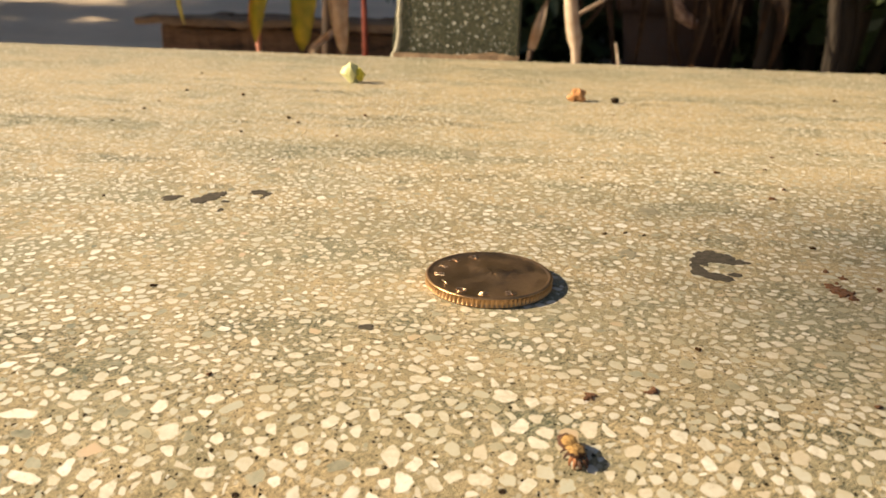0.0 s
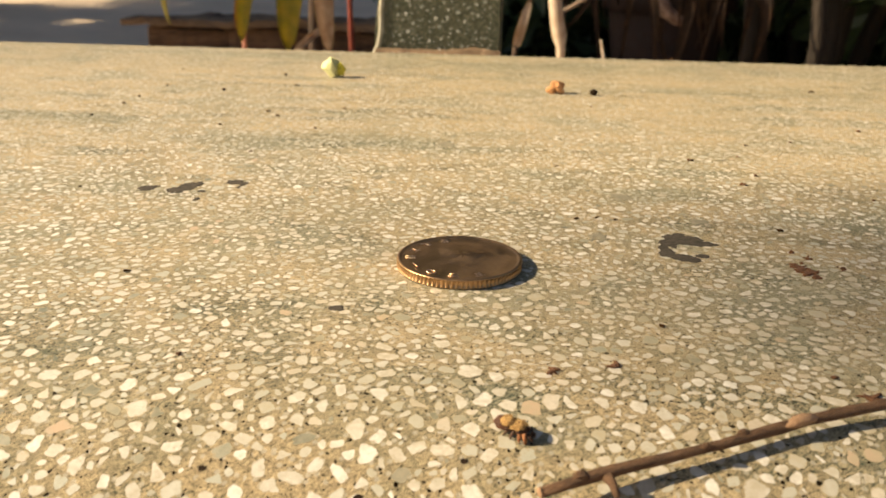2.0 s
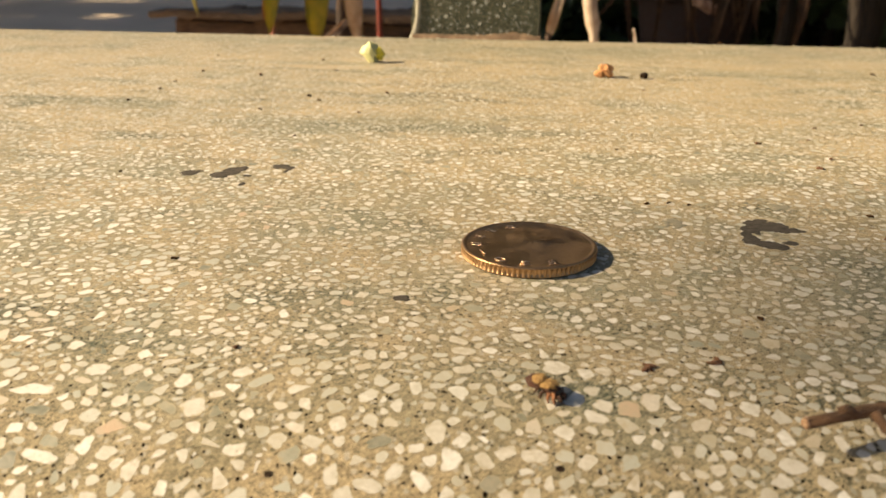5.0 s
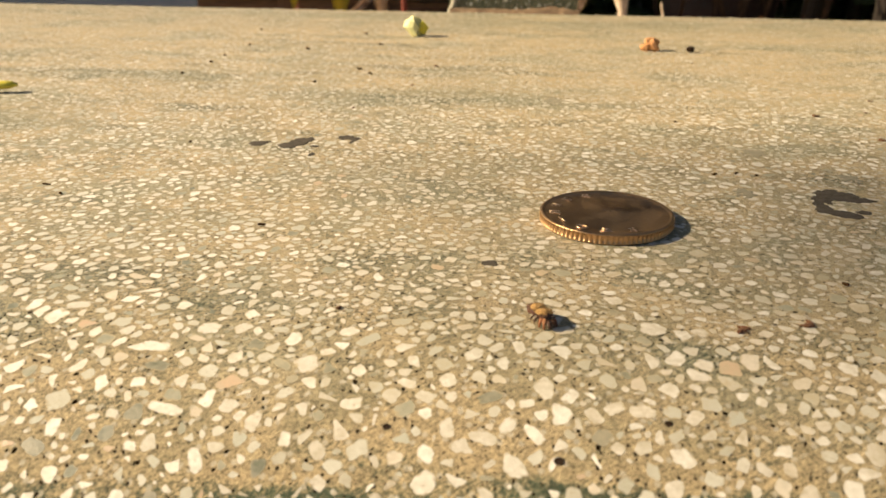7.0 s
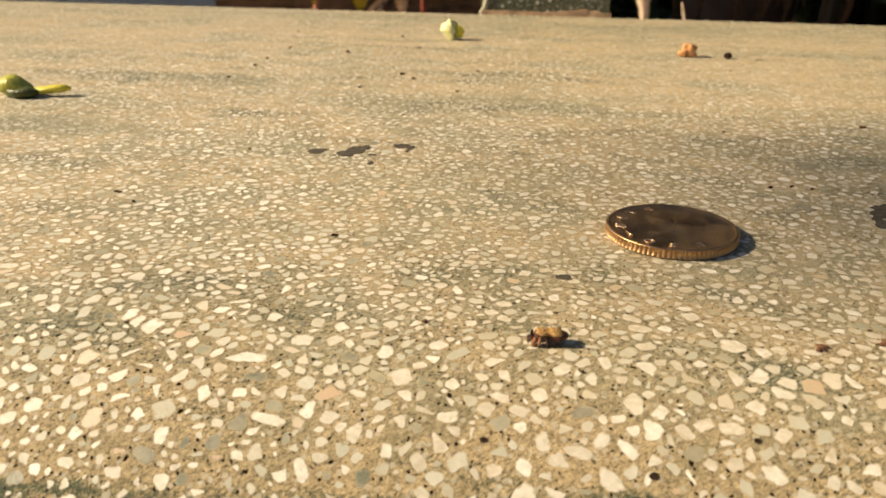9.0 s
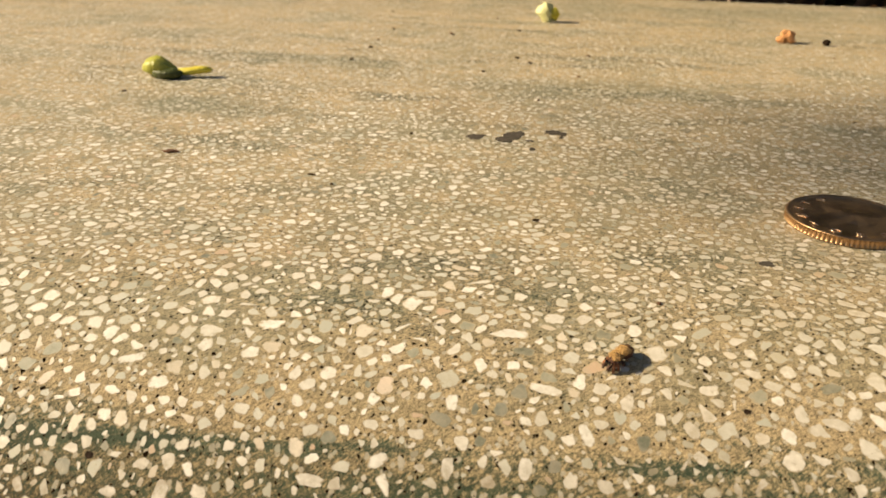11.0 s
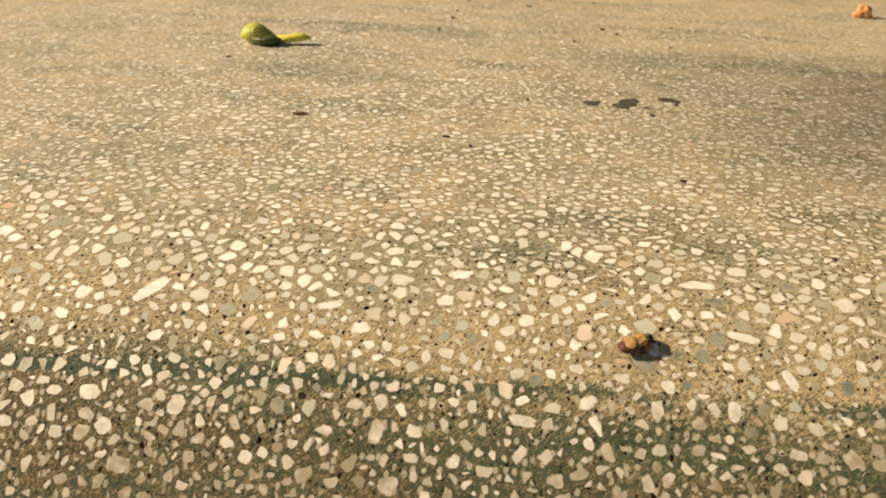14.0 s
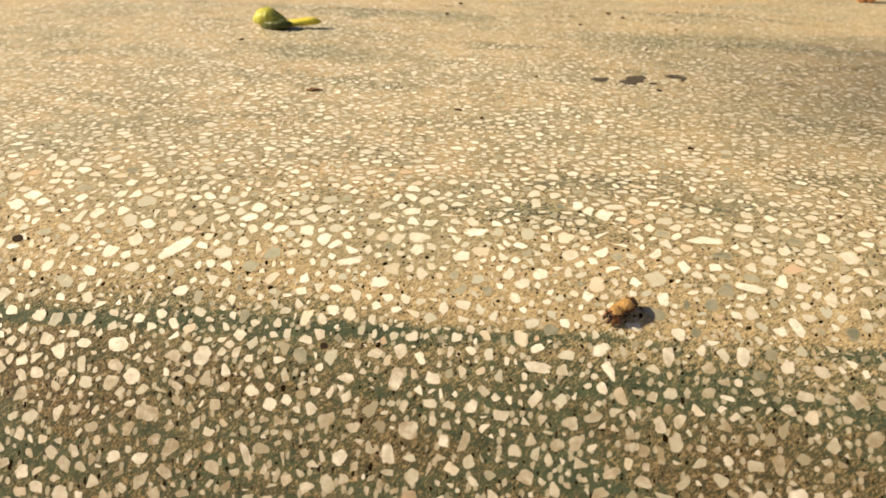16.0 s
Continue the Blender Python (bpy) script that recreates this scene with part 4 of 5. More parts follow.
def build_spider():
    """A small jumping spider; its head looks along +x, its feet stand at z = 0."""
    spider = thing("jumping_spider", "tiny sandy-brown jumping spider standing on the bench", "spider")
    # the dark bodies below the tan tops also draw shaded sides by colour
    bm = lump(0.00108, 0.00090, 0.00078, 0.10, 1.9, 2, 3)
    for v in bm.verts:
        v.co.z += 0.00018 * max(0, v.co.x / 0.00112)
        v.co += Vector((0.00098, 0, 0.00138))
    chest = part("cephalothorax", bm, M_UNDERSHADE, spider, "dark red-brown head and chest", True)
    bm = lump(0.00102, 0.00090, 0.00040, 0.22, 2.2, 9, 3)
    for v in bm.verts:
        v.co.z += 0.00012 * v.co.x / 0.00098
        v.co += Vector((0.00088, 0, 0.00184))
    hairy(part("cap", bm, M_FUR, chest, "flat tan hairy top of the head", True), 12)
    bm = lump(0.00128, 0.00106, 0.00076, 0.12, 2.0, 5, 3)
    for v in bm.verts:
        v.co += Vector((-0.00096, 0, 0.00130))
    abdomen = part("abdomen", bm, M_UNDERSHADE, spider, "dark brown abdomen", True)
    bm = lump(0.00114, 0.00098, 0.00046, 0.14, 2.2, 6, 3)
    for v in bm.verts:
        v.co.z += 0.00026 * v.co.x / 0.0012
        v.co += Vector((-0.00074, 0, 0.00176))
    hairy(part("back", bm, M_FUR, abdomen, "tan speckled hairy back", True), 13)
    v, f = tube([(-0.0003, 0, 0.0014), (0.0004, 0, 0.0014)], [0.0005, 0.0005], 8)
    mesh_object("waist", v, f, M_UNDERSHADE, spider, "narrow dark waist", True)
    for side in (-1, 1):
        for k, (x, reach, back) in enumerate(((0.0016, 0.00090, 0.0007), (0.0012, 0.0011, 0.0003), (0.0007, 0.0011, -0.0004), (0.0003, 0.0010, -0.0010))):
            r = 0.00030 - 0.00004 * k
            pts = [(x, side * 0.0005, 0.00085), (x + back * 0.35, side * reach * 0.62, 0.00125), (x + back * 0.75, side * reach * 0.95, 0.00060), (x + back, side * reach * 1.02, 0.00005)]
            v, f = tube(pts, [r, r * 1.15, r * 0.8, r * 0.4], 7)
            mesh_object("leg", v, f, M_FORELEG if k < 2 else M_LEG, spider, "reddish foreleg" if k < 2 else "", True)
        v, f = tube([(0.0021, side * 0.0003, 0.00105), (0.0027, side * 0.00042, 0.00085), (0.0028, side * 0.0004, 0.00035)], [0.00024, 0.00027, 0.00014], 7)
        mesh_object("palp", v, f, M_LEG, spider, "pale hairy palp", True)
        for x, y, z, r in ((0.00236, 0.00026, 0.00158, 0.00022), (0.00220, 0.00062, 0.00162, 0.00013), (0.0015, 0.00100, 0.00190, 0.00010)):
            bm = bmesh.new()
            bmesh.ops.create_icosphere(bm, subdivisions=2, radius=r)
            eye = part("eye", bm, M_EYE, spider, "glossy black eye", True)
            eye.location = (x, side * y, z)
    for o in spider.children_recursive:
        if o.type == "MESH":
            for v in o.data.vertices:
                v.co *= 0.92
                v.co.z *= 0.90
            o.location *= 0.92
            o.location.z *= 0.90
    return spider


spider = build_spider()


# ---------------------------------------------------------------- the twig
def build_twig():
    """A thin dry twig: its tip at the origin, running along +x."""
    twig = thing("twig", "thin brown dry twig with a short broken knot", "twig")
    rnd = random.Random(3)
    pts, radii = [], []
    for k in range(41):
        x = 0.0035 * k
        pts.append((x, 0.00036 * math.sin(x * 75) + 0.00020 * math.sin(x * 240), 0.0001 * math.sin(x * 60)))
        r = 0.00084 + 0.0016 * x + 0.00007 * rnd.uniform(-1, 1)
        if k in (2, 8, 15, 24):
            r *= 1.18
        radii.append(r * 0.67)
    v, f = tube(pts, radii, 12, 0.07, 4)
    mesh_object("stem", v, f, M_TWIG, twig, "brown bark stem", True)
    v, f = tube([(0.0072, -0.0003, 0.0002), (0.0074, -0.0012, -0.0002), (0.0072, -0.0021, -0.0005), (0.0071, -0.0026, -0.0005)], [0.0006, 0.00046, 0.00042, 0.00034], 8, 0.1, 2)
    mesh_object("knot", v, f, M_TWIG, twig, "short broken side shoot", True)
    for x, y, z, r in ((0.0046, 0.0003, 0.00055, 0.0007), (0.0185, -0.0002, 0.0007, 0.0005), (0.0235, 0.0004, 0.0006, 0.0006), (0.047, 0.0002, 0.0008, 0.0006)):
        bud = part("bud", lump(r * 1.2, r * 0.8, r * 0.7, 0.25, 2.0, int(x * 1e4), 2), M_TWIG, twig, "small dry bud", True)
        bud.location = (x, y, z)
    bm = lump(0.0021, 0.0008, 0.0006, 0.2, 2.0, 6, 2)
    scar = part("scar", bm, M_WOUND, twig, "pale scar in the bark", True)
    scar.location = (0.0305, 0.0002, 0.0005)
    v, f = tube([(-0.00012, 0, 0), (0.0002, 0, 0)], [0.00048, 0.00060], 12, 0.1, 9)
    mesh_object("broken_end", v, f, M_WOUND, twig, "pale broken end", True)
    return twig


twig = build_twig()


# ---------------------------------------------------------------- fallen bits
def build_leaflet():
    leaf = thing("leaflet", "small curled yellow-green leaflet lying on the bench", "leaf", Matrix.Translation((-0.1531, 0.0703, 0)))
    bm = lump(0.0050, 0.0032, 0.0027, 0.05, 1.3, 11, 3)
    for v in bm.verts:
        u = v.co.x / 0.0050
        v.co.y *= 1 - 0.28 * u
        v.co.z = v.co.z * (1 - 0.60 * max(0, u)) * (1.08 if u < 0 else 1.0) - 0.0010 * max(0, u)
        # a groove where the blade folds over itself
        v.co.z -= 0.0005 * math.exp(-((v.co.y + 0.0006 - 0.0004 * u) / 0.0005) ** 2) * max(0, 1 if v.co.z > 0 else 0)
        v.co = Vector((v.co.x - 0.0042, v.co.y, max(v.co.z + 0.0027, 0.00005)))
    part("blade", bm, M_LEAFGREEN, leaf, "cupped green blade", True)
    # an added dark lobe whose colour stands in for shade under the blade
    bm = lump(0.0046, 0.0027, 0.0016, 0.08, 1.3, 14, 3)
    for v in bm.verts:
        v.co = Vector((v.co.x - 0.0022, v.co.y - 0.0012, max(v.co.z + 0.0013, 0.00004)))
    part("shaded_half", bm, M_LEAFSHADE, leaf, "dark green lower half, painted as the leaflet's shaded underside", True)
    pts = [(-0.0012, 0.0000, 0.0013), (0.0030, 0.0010, 0.0016), (0.0055, 0.0018, 0.0021), (0.0078, 0.0024, 0.0023), (0.0092, 0.0028, 0.0021)]
    v, f = tube(pts, [0.0012, 0.0016, 0.0017, 0.0015, 0.0005], 10)
    v = [Vector((p.x, p.y, 0.0016 + (p.z - 0.0016) * 0.62)) for p in v]
    mesh_object("tongue", v, f, M_LEAFYELLOW, leaf, "bright yellow folded tip", True)


def build_fallen():
    build_leaflet()
    petal = thing("petal_scrap", "pale yellow-green crumpled petal scrap on the bench", "petal", Matrix.Translation((-0.0618, 0.1868, 0)))
    bm = lump(0.0032, 0.0026, 0.0039, 0.34, 1.6, 4, 2)
    for v in bm.verts:
        v.co.z = max(v.co.z + 0.0034, 0.0)
        v.co.x -= 0.0012 * (v.co.z / 0.008)
    part("fold", bm, M_PETAL, petal, "pale crumpled fold")
    bm = lump(0.0016, 0.0014, 0.0022, 0.35, 1.7, 9, 2)
    for v in bm.verts:
        v.co = Vector((v.co.x + 0.0028, v.co.y, max(v.co.z + 0.0030, 0.0)))
    part("flap", bm, M_LEAFYELLOW, petal, "yellower flap")
    husk = thing("husk", "orange-brown dry husk crumb on the bench", "husk", Matrix.Translation((0.0202, 0.1662, 0)))
    for k, (x, y, z, r) in enumerate(((0.0004, 0.0004, 0.0024, 0.0025), (0.0018, -0.0006, 0.0010, 0.0012), (-0.0012, -0.0004, 0.0013, 0.0017))):
        bm = lump(r, r * 0.8, r * 0.95, 0.3, 1.6, 30 + k, 2)
        for v in bm.verts:
            v.co = Vector((v.co.x + x, v.co.y + y, max(v.co.z + z, 0.0)))
        part("husk_piece", bm, M_HUSK, husk)


build_fallen()
build_crumbs()
build_stains()


# ---------------------------------------------------------------- ground and planting behind the bench
def build_ground():
    n, verts, faces = 33, [], []
    for i in range(n):
        for j in range(n):
            x, y = [math.copysign(abs(t) ** 3.2, t) * 600 for t in (i / (n - 1) * 2 - 1, j / (n - 1) * 2 - 1)]
            verts.append((x, y, GROUND + 0.004 * noise.noise((x * 0.4, y * 0.4, 0))))
    for i in range(n - 1):
        for j in range(n - 1):
            a = i * n + j
            faces.append((a, a + n, a + n + 1, a + 1))
    tagged(mesh_object("ground", verts, faces, M_PAVING), "grey paved ground in the shade", "ground", kind="structure")


def build_bed():
    n, m, verts, faces = 40, 26, [], []
    for i in range(n + 1):
        for j in range(m + 1):
            x, y = -0.9 + 6.5 * i / n, 0.62 + 8.5 * j / m
            edge = min(i, n - i, j, m - j)
            verts.append((x, y, GROUND + (0.0 if edge == 0 else 0.05 + 0.03 * noise.noise((x * 4, y * 4, 0)) + 0.012 * noise.noise((x * 19, y * 19, 5)))))
    for i in range(n):
        for j in range(m):
            a = i * (m + 1) + j
            faces.append((a, a + m + 1, a + m + 2, a + 1))
    tagged(mesh_object("soil_bed", verts, faces, M_SOIL, smooth=True), "dark shaded soil of a planting bed", "soil", kind="structure")


def build_timber():
    box_thing = thing("timber_planter", "weathered brown timber planter with a jutting top board", "planter")
    boards = (("top_board", -0.812, -0.05, 1.56, 1.65, -0.124, -0.108), ("front_board", -0.768, -0.07, 1.585, 1.615, -0.235, -0.130), ("front_board", -0.768, -0.07, 1.586, 1.614, -0.33, -0.238), ("front_board", -0.765, -0.07, 1.587, 1.616, GROUND, -0.333),
              ("end_board", -0.768, -0.738, 1.617, 1.948, GROUND, -0.130), ("back_board", -0.768, -0.07, 1.95, 1.98, GROUND, -0.135))
    for name, x0, x1, y0, y1, z0, z1 in boards:
        bm = bmesh.new()
        bmesh.ops.create_cube(bm, size=1.0)
        bmesh.ops.subdivide_edges(bm, edges=[e for e in bm.edges if abs(e.verts[0].co.x - e.verts[1].co.x) > 0.5], cuts=44)
        for v in bm.verts:
            k = Vector(((x0 + x1) / 2 + v.co.x * (x1 - x0), (y0 + y1) / 2 + v.co.y * (y1 - y0), (z0 + z1) / 2 + v.co.z * (z1 - z0)))
            v.co = k + 0.007 * noise.noise_vector(k * 9) + 0.004 * noise.noise_vector(k * 31)
        bmesh.ops.bevel(bm, geom=[e for e in bm.edges if e.calc_face_angle(0) > 0.7], offset=0.003, segments=1, affect="EDGES")
        part(name, bm, M_TIMBERTOP if name == "top_board" else M_TIMBER, box_thing)


def strap(points, widths, thick=0.0015, curl=0.35, facing=(0, -1, 0)):
    """A leaf blade with a folded midrib along points."""
    bm = bmesh.new()
    rows, pts = [], [Vector(p) for p in points]
    face = Vector(facing)
    for i, (p, w) in enumerate(zip(pts, widths)):
        ahead = (pts[min(i + 1, len(pts) - 1)] - pts[max(i - 1, 0)]).normalized()
        side = ahead.cross(face).normalized()
        out = side.cross(ahead)
        rows.append([bm.verts.new(p + side * w * t + out * w * curl * (abs(t) - 0.5)) for t in (-1, -0.5, 0, 0.5, 1)])
    for a, b in zip(rows, rows[1:]):
        for k in range(4):
            bm.faces.new((a[k], a[k + 1], b[k + 1], b[k]))
    bmesh.ops.solidify(bm, geom=list(bm.faces), thickness=thick)
    return bm


def hang(x0, z0, x1, z1, y, n=9, sway=0.01, high=0.0):
    """Points of a blade that hangs from (x0, z0) to (x1, z1) at about depth y."""
    out = []
    for k in range(n):
        t = k / (n - 1)
        out.append((x0 + (x1 - x0) * t + sway * math.sin(math.pi * t), y - 0.05 * math.sin(math.pi * t * 0.8), z0 + (z1 - z0) * t + high * math.sin(math.pi * t)))
    return out


def taper(n, w, tip=0.05, base=0.5):
    return [w * max(tip, math.sin(math.pi * (0.18 + 0.82 * (k / (n - 1)) ** 0.85))) ** 0.8 for k in range(n)]


def blade_widths(n, w):
    """Half widths of a blade that stays broad and then rounds off to its tip."""
    return [w * max(0.06, math.sqrt(max(0.0, 1 - max(0.0, (k / (n - 1) - 0.5) / 0.5) ** 1.9))) for k in range(n)]


def build_plants():
    # a cordyline-like plant whose lower blades have yellowed and hang down
    plant = thing("cordyline", "cordyline plant with hanging yellowed blades and red stems", "plant")
    v, f = tube([(-0.30, 1.18, GROUND), (-0.31, 1.16, -0.2), (-0.30, 1.14, 0.10), (-0.29, 1.15, 0.40)], [0.012, 0.011, 0.010, 0.008], 10, 0.08, 1)
    mesh_object("stem", v, f, M_DRYBROWN, plant, "", True)
    blades = (
        ((-0.312, 0.10, -0.361, -0.082, 1.00), 0.0110, M_YELLOW, "yellow-green hanging blade"),
        ((-0.322, 0.10, -0.374, -0.068, 1.02), 0.0065, M_RUSTBLADE, "yellow blade with an orange-brown edge"),
        ((-0.266, 0.12, -0.2985, -0.091, 1.00), 0.0185, M_YELLOW, "green and yellow hanging blade"),
        ((-0.405, 0.08, -0.414, -0.052, 0.90), 0.0040, M_PALEBLADE, "thin pale yellow blade"),
        ((-0.2225, 0.12, -0.2200, -0.082, 0.90), 0.0130, M_STRAW, "dry pinkish-brown hanging blade"),
        ((-0.248, -0.060, -0.275, -0.088, 0.95), 0.0045, M_STRAW, "small pale curled blade"),
    )
    for (x0, z0, x1, z1, y), w, material, label in blades:
        pts = hang(x0, z0, x1, z1, y, 15, 0.0)
        pts = [(-0.29, 1.14, z0 + 0.05)] + pts
        part("blade", strap(pts, [w * 0.4] + blade_widths(15, w), 0.0012), material, plant, label, True)
    for pts, r, material in (
        ([(-0.2085, 0.95, GROUND), (-0.2095, 0.95, -0.15), (-0.2105, 0.95, -0.04), (-0.2125, 0.95, 0.02), (-0.217, 0.97, 0.2)], 0.0036, M_REDSTEM),
        ([(-0.3700, 1.0, GROUND), (-0.3685, 1.0, -0.15), (-0.3662, 1.0, -0.06), (-0.350, 0.99, -0.02), (-0.32, 1.01, 0.08)], 0.0034, M_PINKSTEM),
    ):
        v, f = tube(pts, [r] * len(pts), 8, 0.05, 2)
        mesh_object("leaf_stalk", v, f, material, plant, "reddish leaf stalk", True)
    # dead stalks and leaves of a clump at the other side of the post
    clump = thing("dry_clump", "clump of dead bleached stalks and brown leaves", "plant")
    v, f = tube([(0.026, 0.70, 0.20), (0.032, 0.70, 0.06), (0.0364, 0.70, 0.0), (0.0395, 0.70, -0.022), (0.0426, 0.70, -0.035), (0.0443, 0.70, -0.044), (0.0450, 0.70, -0.055), (0.044, 0.71, -0.13), (0.04, 0.72, GROUND)],
                [0.0058, 0.0064, 0.0068, 0.0072, 0.0064, 0.0048, 0.0040, 0.0034, 0.003], 8, 0.10, 5)
    mesh_object("stalk", v, f, M_STRAW, clump, "bleached pale stalk", True)
    part("leaf", strap([(0.0132, 0.62, 0.0035), (0.0118, 0.62, -0.001), (0.0100, 0.615, -0.007), (0.0080, 0.612, -0.014), (0.0062, 0.612, -0.0205), (0.0044, 0.615, -0.028), (0.0030, 0.618, -0.034), (0.0018, 0.62, -0.0385)],
                       [0.0010, 0.0024, 0.0036, 0.0042, 0.0044, 0.0043, 0.0036, 0.0020], 0.001), M_STRAW, clump, "bleached narrow leaf", True)
    for pts in ([(0.034, 0.66, 0.09), (0.022, 0.63, 0.03), (0.0136, 0.62, 0.0030)], [(0.0020, 0.62, -0.0370), (-0.001, 0.622, -0.06), (-0.004, 0.63, GROUND)]):
        v, f = tube(pts, [0.0024, 0.0022, 0.0018], 7)
        mesh_object("stalk", v, f, M_DRYBROWN, clump, "dark stalk", True)
    v, f = tube([(0.046, 0.74, -0.0155), (0.0509, 0.75, -0.0139), (0.068, 0.75, -0.0038), (0.10, 0.78, 0.02)], [0.0016, 0.002, 0.002, 0.0015], 6)
    mesh_object("stalk", v, f, M_STRAW, clump, "thin slanting stalk", True)
    v, f = tube([(0.19, 1.18, 0.12), (0.197, 1.19, 0.03), (0.2054, 1.2, -0.026), (0.2199, 1.2, -0.047), (0.238, 1.2, -0.059), (0.252, 1.2, -0.063)], [0.012, 0.0120, 0.0115, 0.0105, 0.0085, 0.005], 10, 0.05, 7)
    mesh_object("hook", v, f, M_SHEATH, clump, "curved grey-brown dead sheath", True)
    rnd = random.Random(22)
    for k in range(26):
        x, y = rnd.uniform(0.06, 0.34), rnd.uniform(1.0, 1.35)
        z0, z1 = rnd.uniform(0.02, 0.25), rnd.uniform(-0.16, -0.04)
        part("leaf", strap(hang(x + rnd.uniform(-0.05, 0.05), z0, x, z1, y, 7, rnd.uniform(-0.02, 0.02)), taper(7, rnd.uniform(0.003, 0.010)), 0.001), M_DRYBROWN, clump, "", True)
    v, f = tube([(0.098, 0.85, -0.12), (0.1, 0.85, -0.075), (0.096, 0.86, -0.055)], [0.0010, 0.0014, 0.0010], 6)
    mesh_object("shoot", v, f, M_STRAW, clump, "thin straw-coloured shoot", True)
    for x, y in ((0.47, 1.3), (0.56, 1.5), (0.40, 1.45)):
        stalk = thing("brown_cane", "upright brown cane in deep shade", "plant")
        v, f = tube([(x, y, GROUND), (x + 0.01, y, -0.1), (x - 0.01, y + 0.02, 0.15), (x, y, 0.6)], [0.013, 0.012, 0.011, 0.008], 9, 0.06, int(x * 100))
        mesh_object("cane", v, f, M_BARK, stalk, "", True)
    pot = thing("plant_pot", "large dull terracotta pot in deep shade", "pot", Matrix.Translation((0.31, 1.75, GROUND + 0.04)))
    for name, profile in (("pot_body", ((0.001, 0.0), (0.085, 0.0), (0.125, 0.30), (0.118, 0.305), (0.001, 0.300))), ("pot_rim", ((0.126, 0.296), (0.140, 0.300), (0.142, 0.35), (0.128, 0.352), (0.119, 0.31), (0.119, 0.298)))):
        bm = bmesh.new()
        rings = [[bm.verts.new((r * math.cos(a), r * math.sin(a), z)) for a in np.linspace(0, 2 * math.pi, 33)[:-1]] for r, z in profile]
        for p, q in zip(rings, rings[1:]):
            for k in range(32):
                bm.faces.new((p[k], p[(k + 1) % 32], q[(k + 1) % 32], q[k]))
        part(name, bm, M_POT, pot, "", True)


def leaf_cloud(name, clumps, count, size, material, parent, seed, label=""):
    """Many small bent leaves scattered through soft ellipsoid clumps (x, y, z, rx, ry, rz)."""
    rnd = np.random.RandomState(seed)
    pick = rnd.randint(0, len(clumps), count)
    c = np.array(clumps)[pick]
    d = rnd.normal(size=(count, 3))
    d /= np.linalg.norm(d, axis=1)[:, None]
    at = c[:, :3] + d * c[:, 3:] * rnd.uniform(0, 1, (count, 1)) ** 0.45
    u = rnd.normal(size=(count, 3))
    u /= np.linalg.norm(u, axis=1)[:, None]
    w = np.cross(u, rnd.normal(size=(count, 3)))
    w /= np.linalg.norm(w, axis=1)[:, None]
    n = np.cross(u, w)
    L = size * rnd.uniform(0.6, 1.3, (count, 1))
    shape = ((-0.5, 0.0, 0.0), (-0.1, 0.21, 0.04), (-0.1, -0.21, 0.04), (0.5, 0.0, -0.06), (-0.1, 0.0, -0.02))
    v = np.stack([at + L * (a * u + b * w + e * n) for a, b, e in shape], 1).reshape(-1, 3)
    faces = []
    for k in range(count):
        b = 5 * k
        faces += [(b, b + 4, b + 1), (b, b + 2, b + 4), (b + 4, b + 3, b + 1), (b + 4, b + 2, b + 3)]
    return mesh_object(name, v.tolist(), faces, material, parent, label)


def build_shrubs():
    """The dark planting behind the bench, mirrored in the coin."""
    for k, (x, y, w, h, n) in enumerate(((0.62, 1.75, 0.62, 1.0, 9000), (1.5, 1.6, 0.8, 1.1, 7000), (-0.05, 2.5, 0.7, 1.3, 7000), (2.6, 1.4, 0.9, 1.2, 4200), (0.95, 2.9, 0.9, 1.4, 6000))):
        shrub = thing("shrub", "dense dark green shrub in the shade", "shrub", Matrix.Translation((x, y, GROUND)), "shrubs behind the bench")
        pieces = []
        rnd = random.Random(k)
        for j in range(6):
            a = rnd.uniform(0, 6.3)
            pieces.append(tube([(0.04 * math.cos(a), 0.04 * math.sin(a), 0), (0.15 * math.cos(a), 0.15 * math.sin(a), h * 0.4), (0.4 * w * math.cos(a), 0.4 * w * math.sin(a), h * 0.9)], [0.02, 0.016, 0.008], 7, 0.1, j))
        v, f = joined(pieces)
        mesh_object("trunk", v, f, M_BARK, shrub, "", True)
        clumps = [(rnd.uniform(-0.6, 0.6) * w, rnd.uniform(-0.55, 0.55) * w, rnd.uniform(0.12, 1.35) * h, 0.34 * w, 0.30 * w, 0.28 * h) for _ in range(14)]
        leaf_cloud("crown", clumps, n, 0.13, M_GREEN, shrub, 50 + k)


shade_movers = []


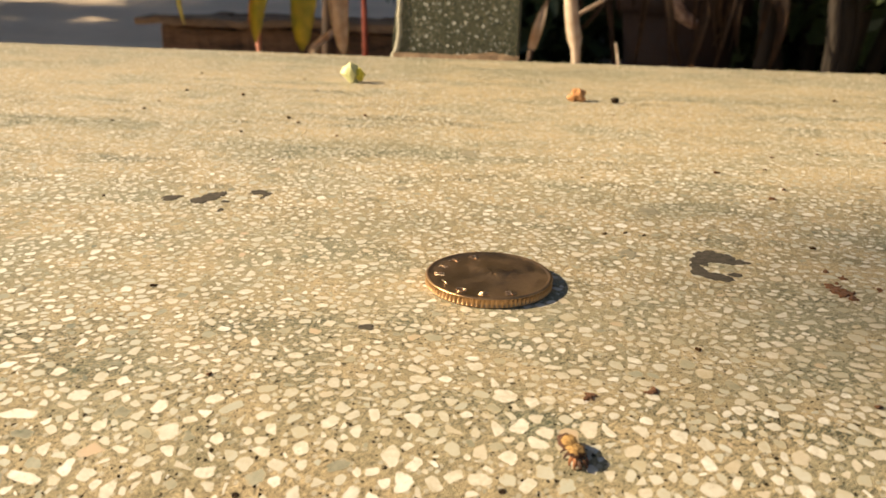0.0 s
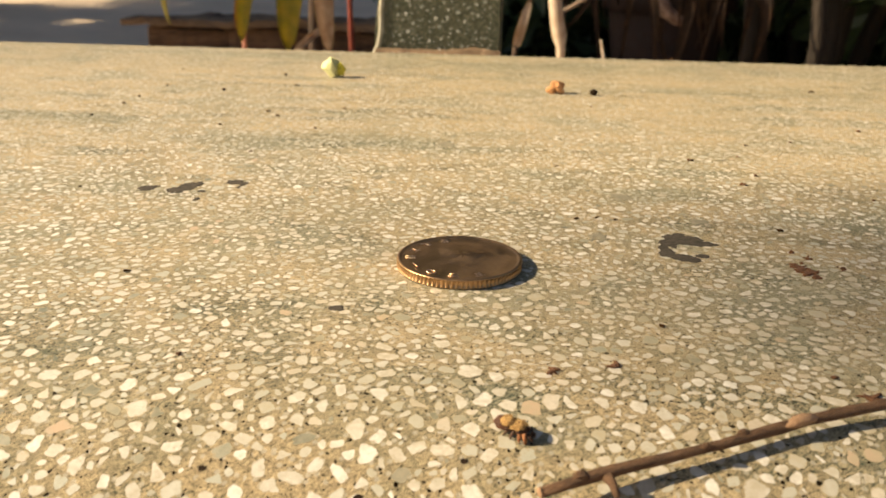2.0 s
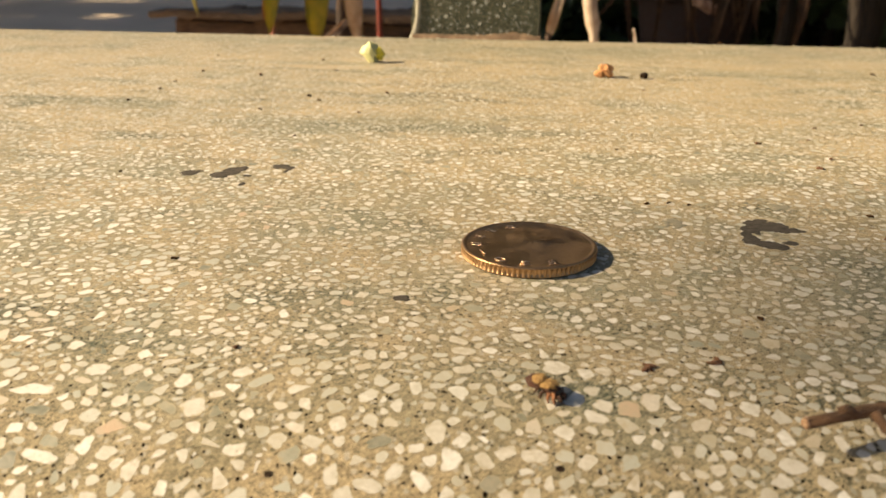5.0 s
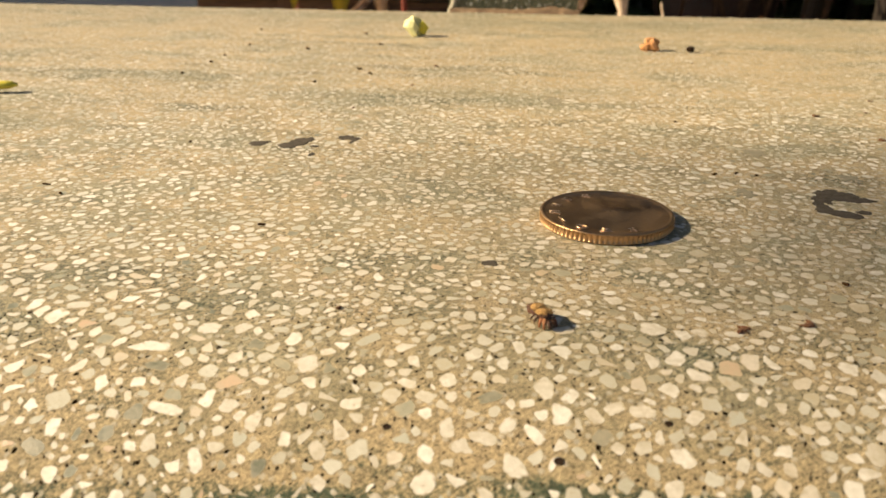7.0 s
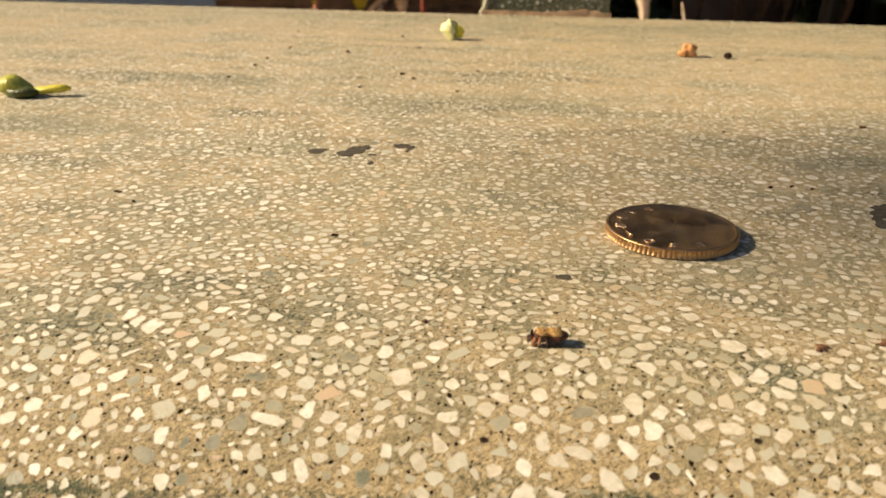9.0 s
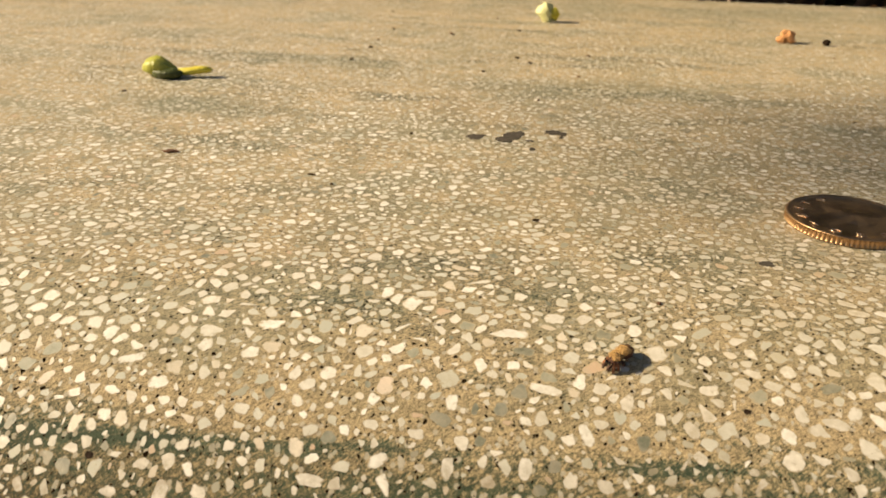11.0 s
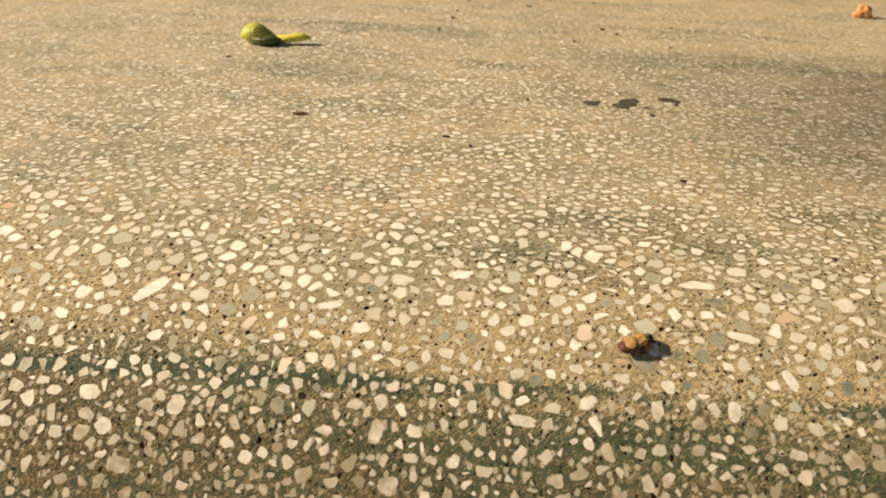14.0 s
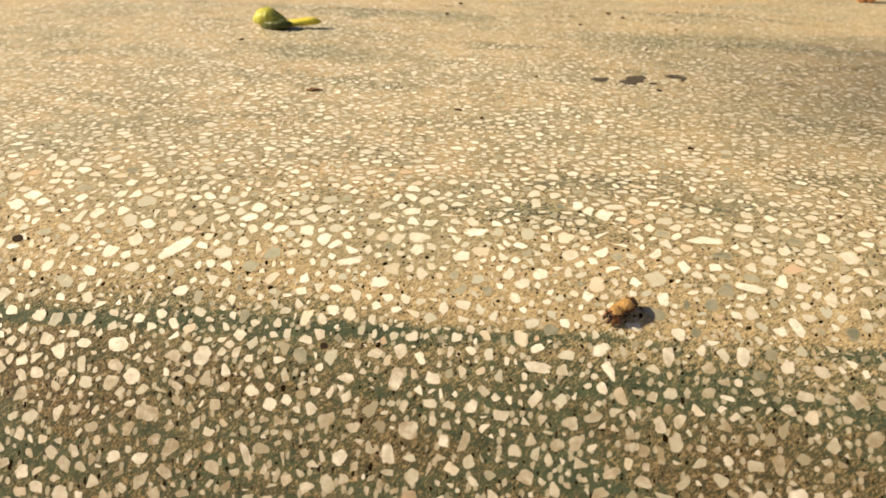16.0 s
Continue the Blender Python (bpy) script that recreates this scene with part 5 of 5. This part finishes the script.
def build_trees():
    """Unseen trees added on the sun's side, whose crowns keep the planting and paving behind the bench in shade."""
    for k, (tx, ty, far, r, n) in enumerate(((0.5, 2.50, 6.0, 1.40, 11000), (0.0, 4.2, 7.0, 2.1, 10000), (-2.6, 4.9, 8.0, 2.6, 11000), (1.2, 7.0, 8.5, 2.8, 6500), (-6.0, 9.5, 9.0, 3.0, 1700))):
        c = Vector((tx, ty, -0.1)) + SUN * far
        tree = thing("tree", "unseen broad-crowned tree added to shade the ground behind the bench", "tree", Matrix.Translation((c.x, c.y, GROUND)), "shade trees")
        rnd = random.Random(70 + k)
        h = c.z - GROUND
        pieces = [tube([(0, 0, 0), (0.05, 0.02, h * 0.35), (0.0, 0.05, h * 0.7), (0.05, 0, h)], [0.17, 0.14, 0.11, 0.05], 12, 0.06, k)]
        for j in range(9):
            a = rnd.uniform(0, 6.3)
            q = rnd.uniform(0.5, 0.95)
            pieces.append(tube([(0, 0, h * 0.6), (q * r * 0.4 * math.cos(a), q * r * 0.4 * math.sin(a), h * 0.85), (q * r * 0.8 * math.cos(a), q * r * 0.8 * math.sin(a), h * rnd.uniform(0.8, 1.25))], [0.07, 0.045, 0.015], 7, 0.08, j))
        if k == 0:
            # an added, unseen limb whose few leaves half shade one side of the seat
            reach = [Vector((x, y, 0)) + SUN * far - Vector((c.x, c.y, GROUND)) for x, y in ((0.085, 0.005), (0.13, 0.045), (0.11, 0.03), (0.15, 0.0), (0.19, 0.05), (0.12, 0.01))]
            pieces.append(tube([(0, 0, h * 0.8), reach[0] * 0.5 + Vector((0, 0, h * 0.45)), reach[3] + Vector((0, 0.1, 0.12)), reach[4] + Vector((0, 0.05, 0.1))], [0.05, 0.03, 0.008, 0.004], 7))
            shade_movers.append(leaf_cloud("shade_spray", [(*p, 0.05, 0.05, 0.035) for p in reach], 50, 0.055, M_GREEN, tree, 33))
        v, f = joined(pieces)
        mesh_object("trunk", v, f, M_BARK, tree, "", True)
        clumps = []
        while len(clumps) < 26:
            p = Vector((rnd.uniform(-1, 1), rnd.uniform(-1, 1), rnd.uniform(-1, 1)))
            if p.length < 1:
                clumps.append((p.x * r * 0.8, p.y * r * 0.8, h + p.z * r * 0.8, 0.42 * r * 0.7, 0.42 * r * 0.7, 0.36 * r * 0.7))
        leaf_cloud("crown", clumps, n, 0.26, M_GREEN, tree, 90 + k)


build_ground()
build_bed()
build_timber()
build_plants()
build_shrubs()
build_trees()
build_chips()


# ---------------------------------------------------------------- what moves
def spider_pose(x, y, heading):
    """On the seat at x, y (millimetres), its head turned to heading (degrees from +x)."""
    x, y = x / 1000, y / 1000
    z, a = surface(y)
    return Matrix.Translation((x, y, z)) @ Matrix.Rotation(a, 4, "X") @ Matrix.Rotation(radians(heading), 4, "Z")


def twig_pose(x, y, z, turn, rise):
    return Matrix.Translation((x / 1000, y / 1000, z / 1000)) @ Matrix.Rotation(radians(turn), 4, "Z") @ Matrix.Rotation(radians(-rise), 4, "Y")


SPIDER = [
    (0, 11.5, -43.4, -60), (0.1, 11.3, -43.4, -50), (0.3, 8.8, -43.7, -10), (0.6, 8.9, -44.4, -8), (1.5, 9.2, -44.7, -14), (2.1, 9.3, -44.7, -28), (2.7, 9, -44.8, -40),
    (2.8, 8.6, -44.4, -42), (3, 5.1, -40.7, -46), (4.2, 4.8, -40.8, -46), (4.8, 4, -40, -40), (5.6, -4, -34, -25), (6.3, -7.3, -30.6, -18), (6.5, -8.1, -32, -20),
    (6.7, -8.4, -34.3, -20), (6.9, -8.4, -34.1, -30), (7.1, -9.2, -33.4, -85), (7.3, -9.8, -33.2, -130), (7.5, -10.9, -33.2, -200), (8.2, -10.9, -33.6, -214), (8.7, -13.2, -34.8, -190), (9.6, -25.7, -41.5, -155), (10.3, -31.4, -45.5, -140),
    (10.5, -34, -45.7, -136), (10.9, -37.2, -46.5, -130), (11.3, -39.2, -47.3, -138), (11.6, -43.9, -48.7, -150), (11.9, -51, -51.2, -158), (12.2, -54.4, -51.7, -145),
    (12.5, -57.6, -52.7, -132), (12.8, -58.9, -53.1, -118), (12.9, -58.9, -53.4, -85), (13, -58.5, -53.8, -42), (13.1, -58.2, -54.2, 8), (13.2, -58.1, -54.3, 40), (13.5, -58.2, -54.6, 50), (14, -59.2, -55.3, 28),
    (14.4, -59.2, -55.8, 8), (14.7, -59.1, -56, -22), (15, -59.3, -56, -52), (15.3, -59.7, -56.2, -82), (15.6, -59.9, -56.3, -110), (16, -61.9, -57.6, -140),
]
TWIG = [
    (0.0, 66.0, -116.0, 26.0, 27, 8), (0.9, 44.0, -92.0, 12.0, 25, 8), (1.3, 20.0, -66.0, -2.0, 23, 7), (1.6, 13.0, -59.4, -3.0, 22, 6), (2.0, 12.2, -54.4, -1.85, 22.7, 4.6), (2.5, 12.1, -51.5, -1.05, 23.2, 3.3),
    (3.0, 11.7, -48.4, -0.35, 24.2, 1.9), (3.5, 9.7, -45.5, 0.2, 24.0, 0.8), (4.0, 9.4, -45.0, 0.25, 23.9, 0.7), (4.2, 9.5, -45.1, 0.25, 23.4, 0.7), (4.7, 12.0, -45.2, 1.0, 22.0, 1.0), (5.6, 84.0, -42.0, 3.0, 13.0, 0.3), (6.0, 104.0, -33.0, 1.4, 8.0, 0.3),
]


# the added leaves are shifted to move the seat's shade: seconds, then millimetres along x and y
SHADE_DRIFT = [(0.0, 4, 0), (1.0, -6, -8), (2.5, -2, -10), (3.0, -8, -16), (3.5, -18, -24), (4.2, -22, -26), (6.5, -24, -13), (8.2, -22, 9), (10.5, -48, 28), (13.0, -52, 34), (16.0, -50, 38)]


def motions():
    walk(shade_movers[0], [(t, Matrix.Translation((x / 1000, y / 1000, 0))) for t, x, y in SHADE_DRIFT])
    walk(spider, [(t, spider_pose(x, y, a)) for t, x, y, a in SPIDER])
    rows = [(t, twig_pose(x, y, z, a, rise)) for t, x, y, z, a, rise in TWIG]
    walk(twig, rows + [(16.0, rows[-1][1])])


motions()
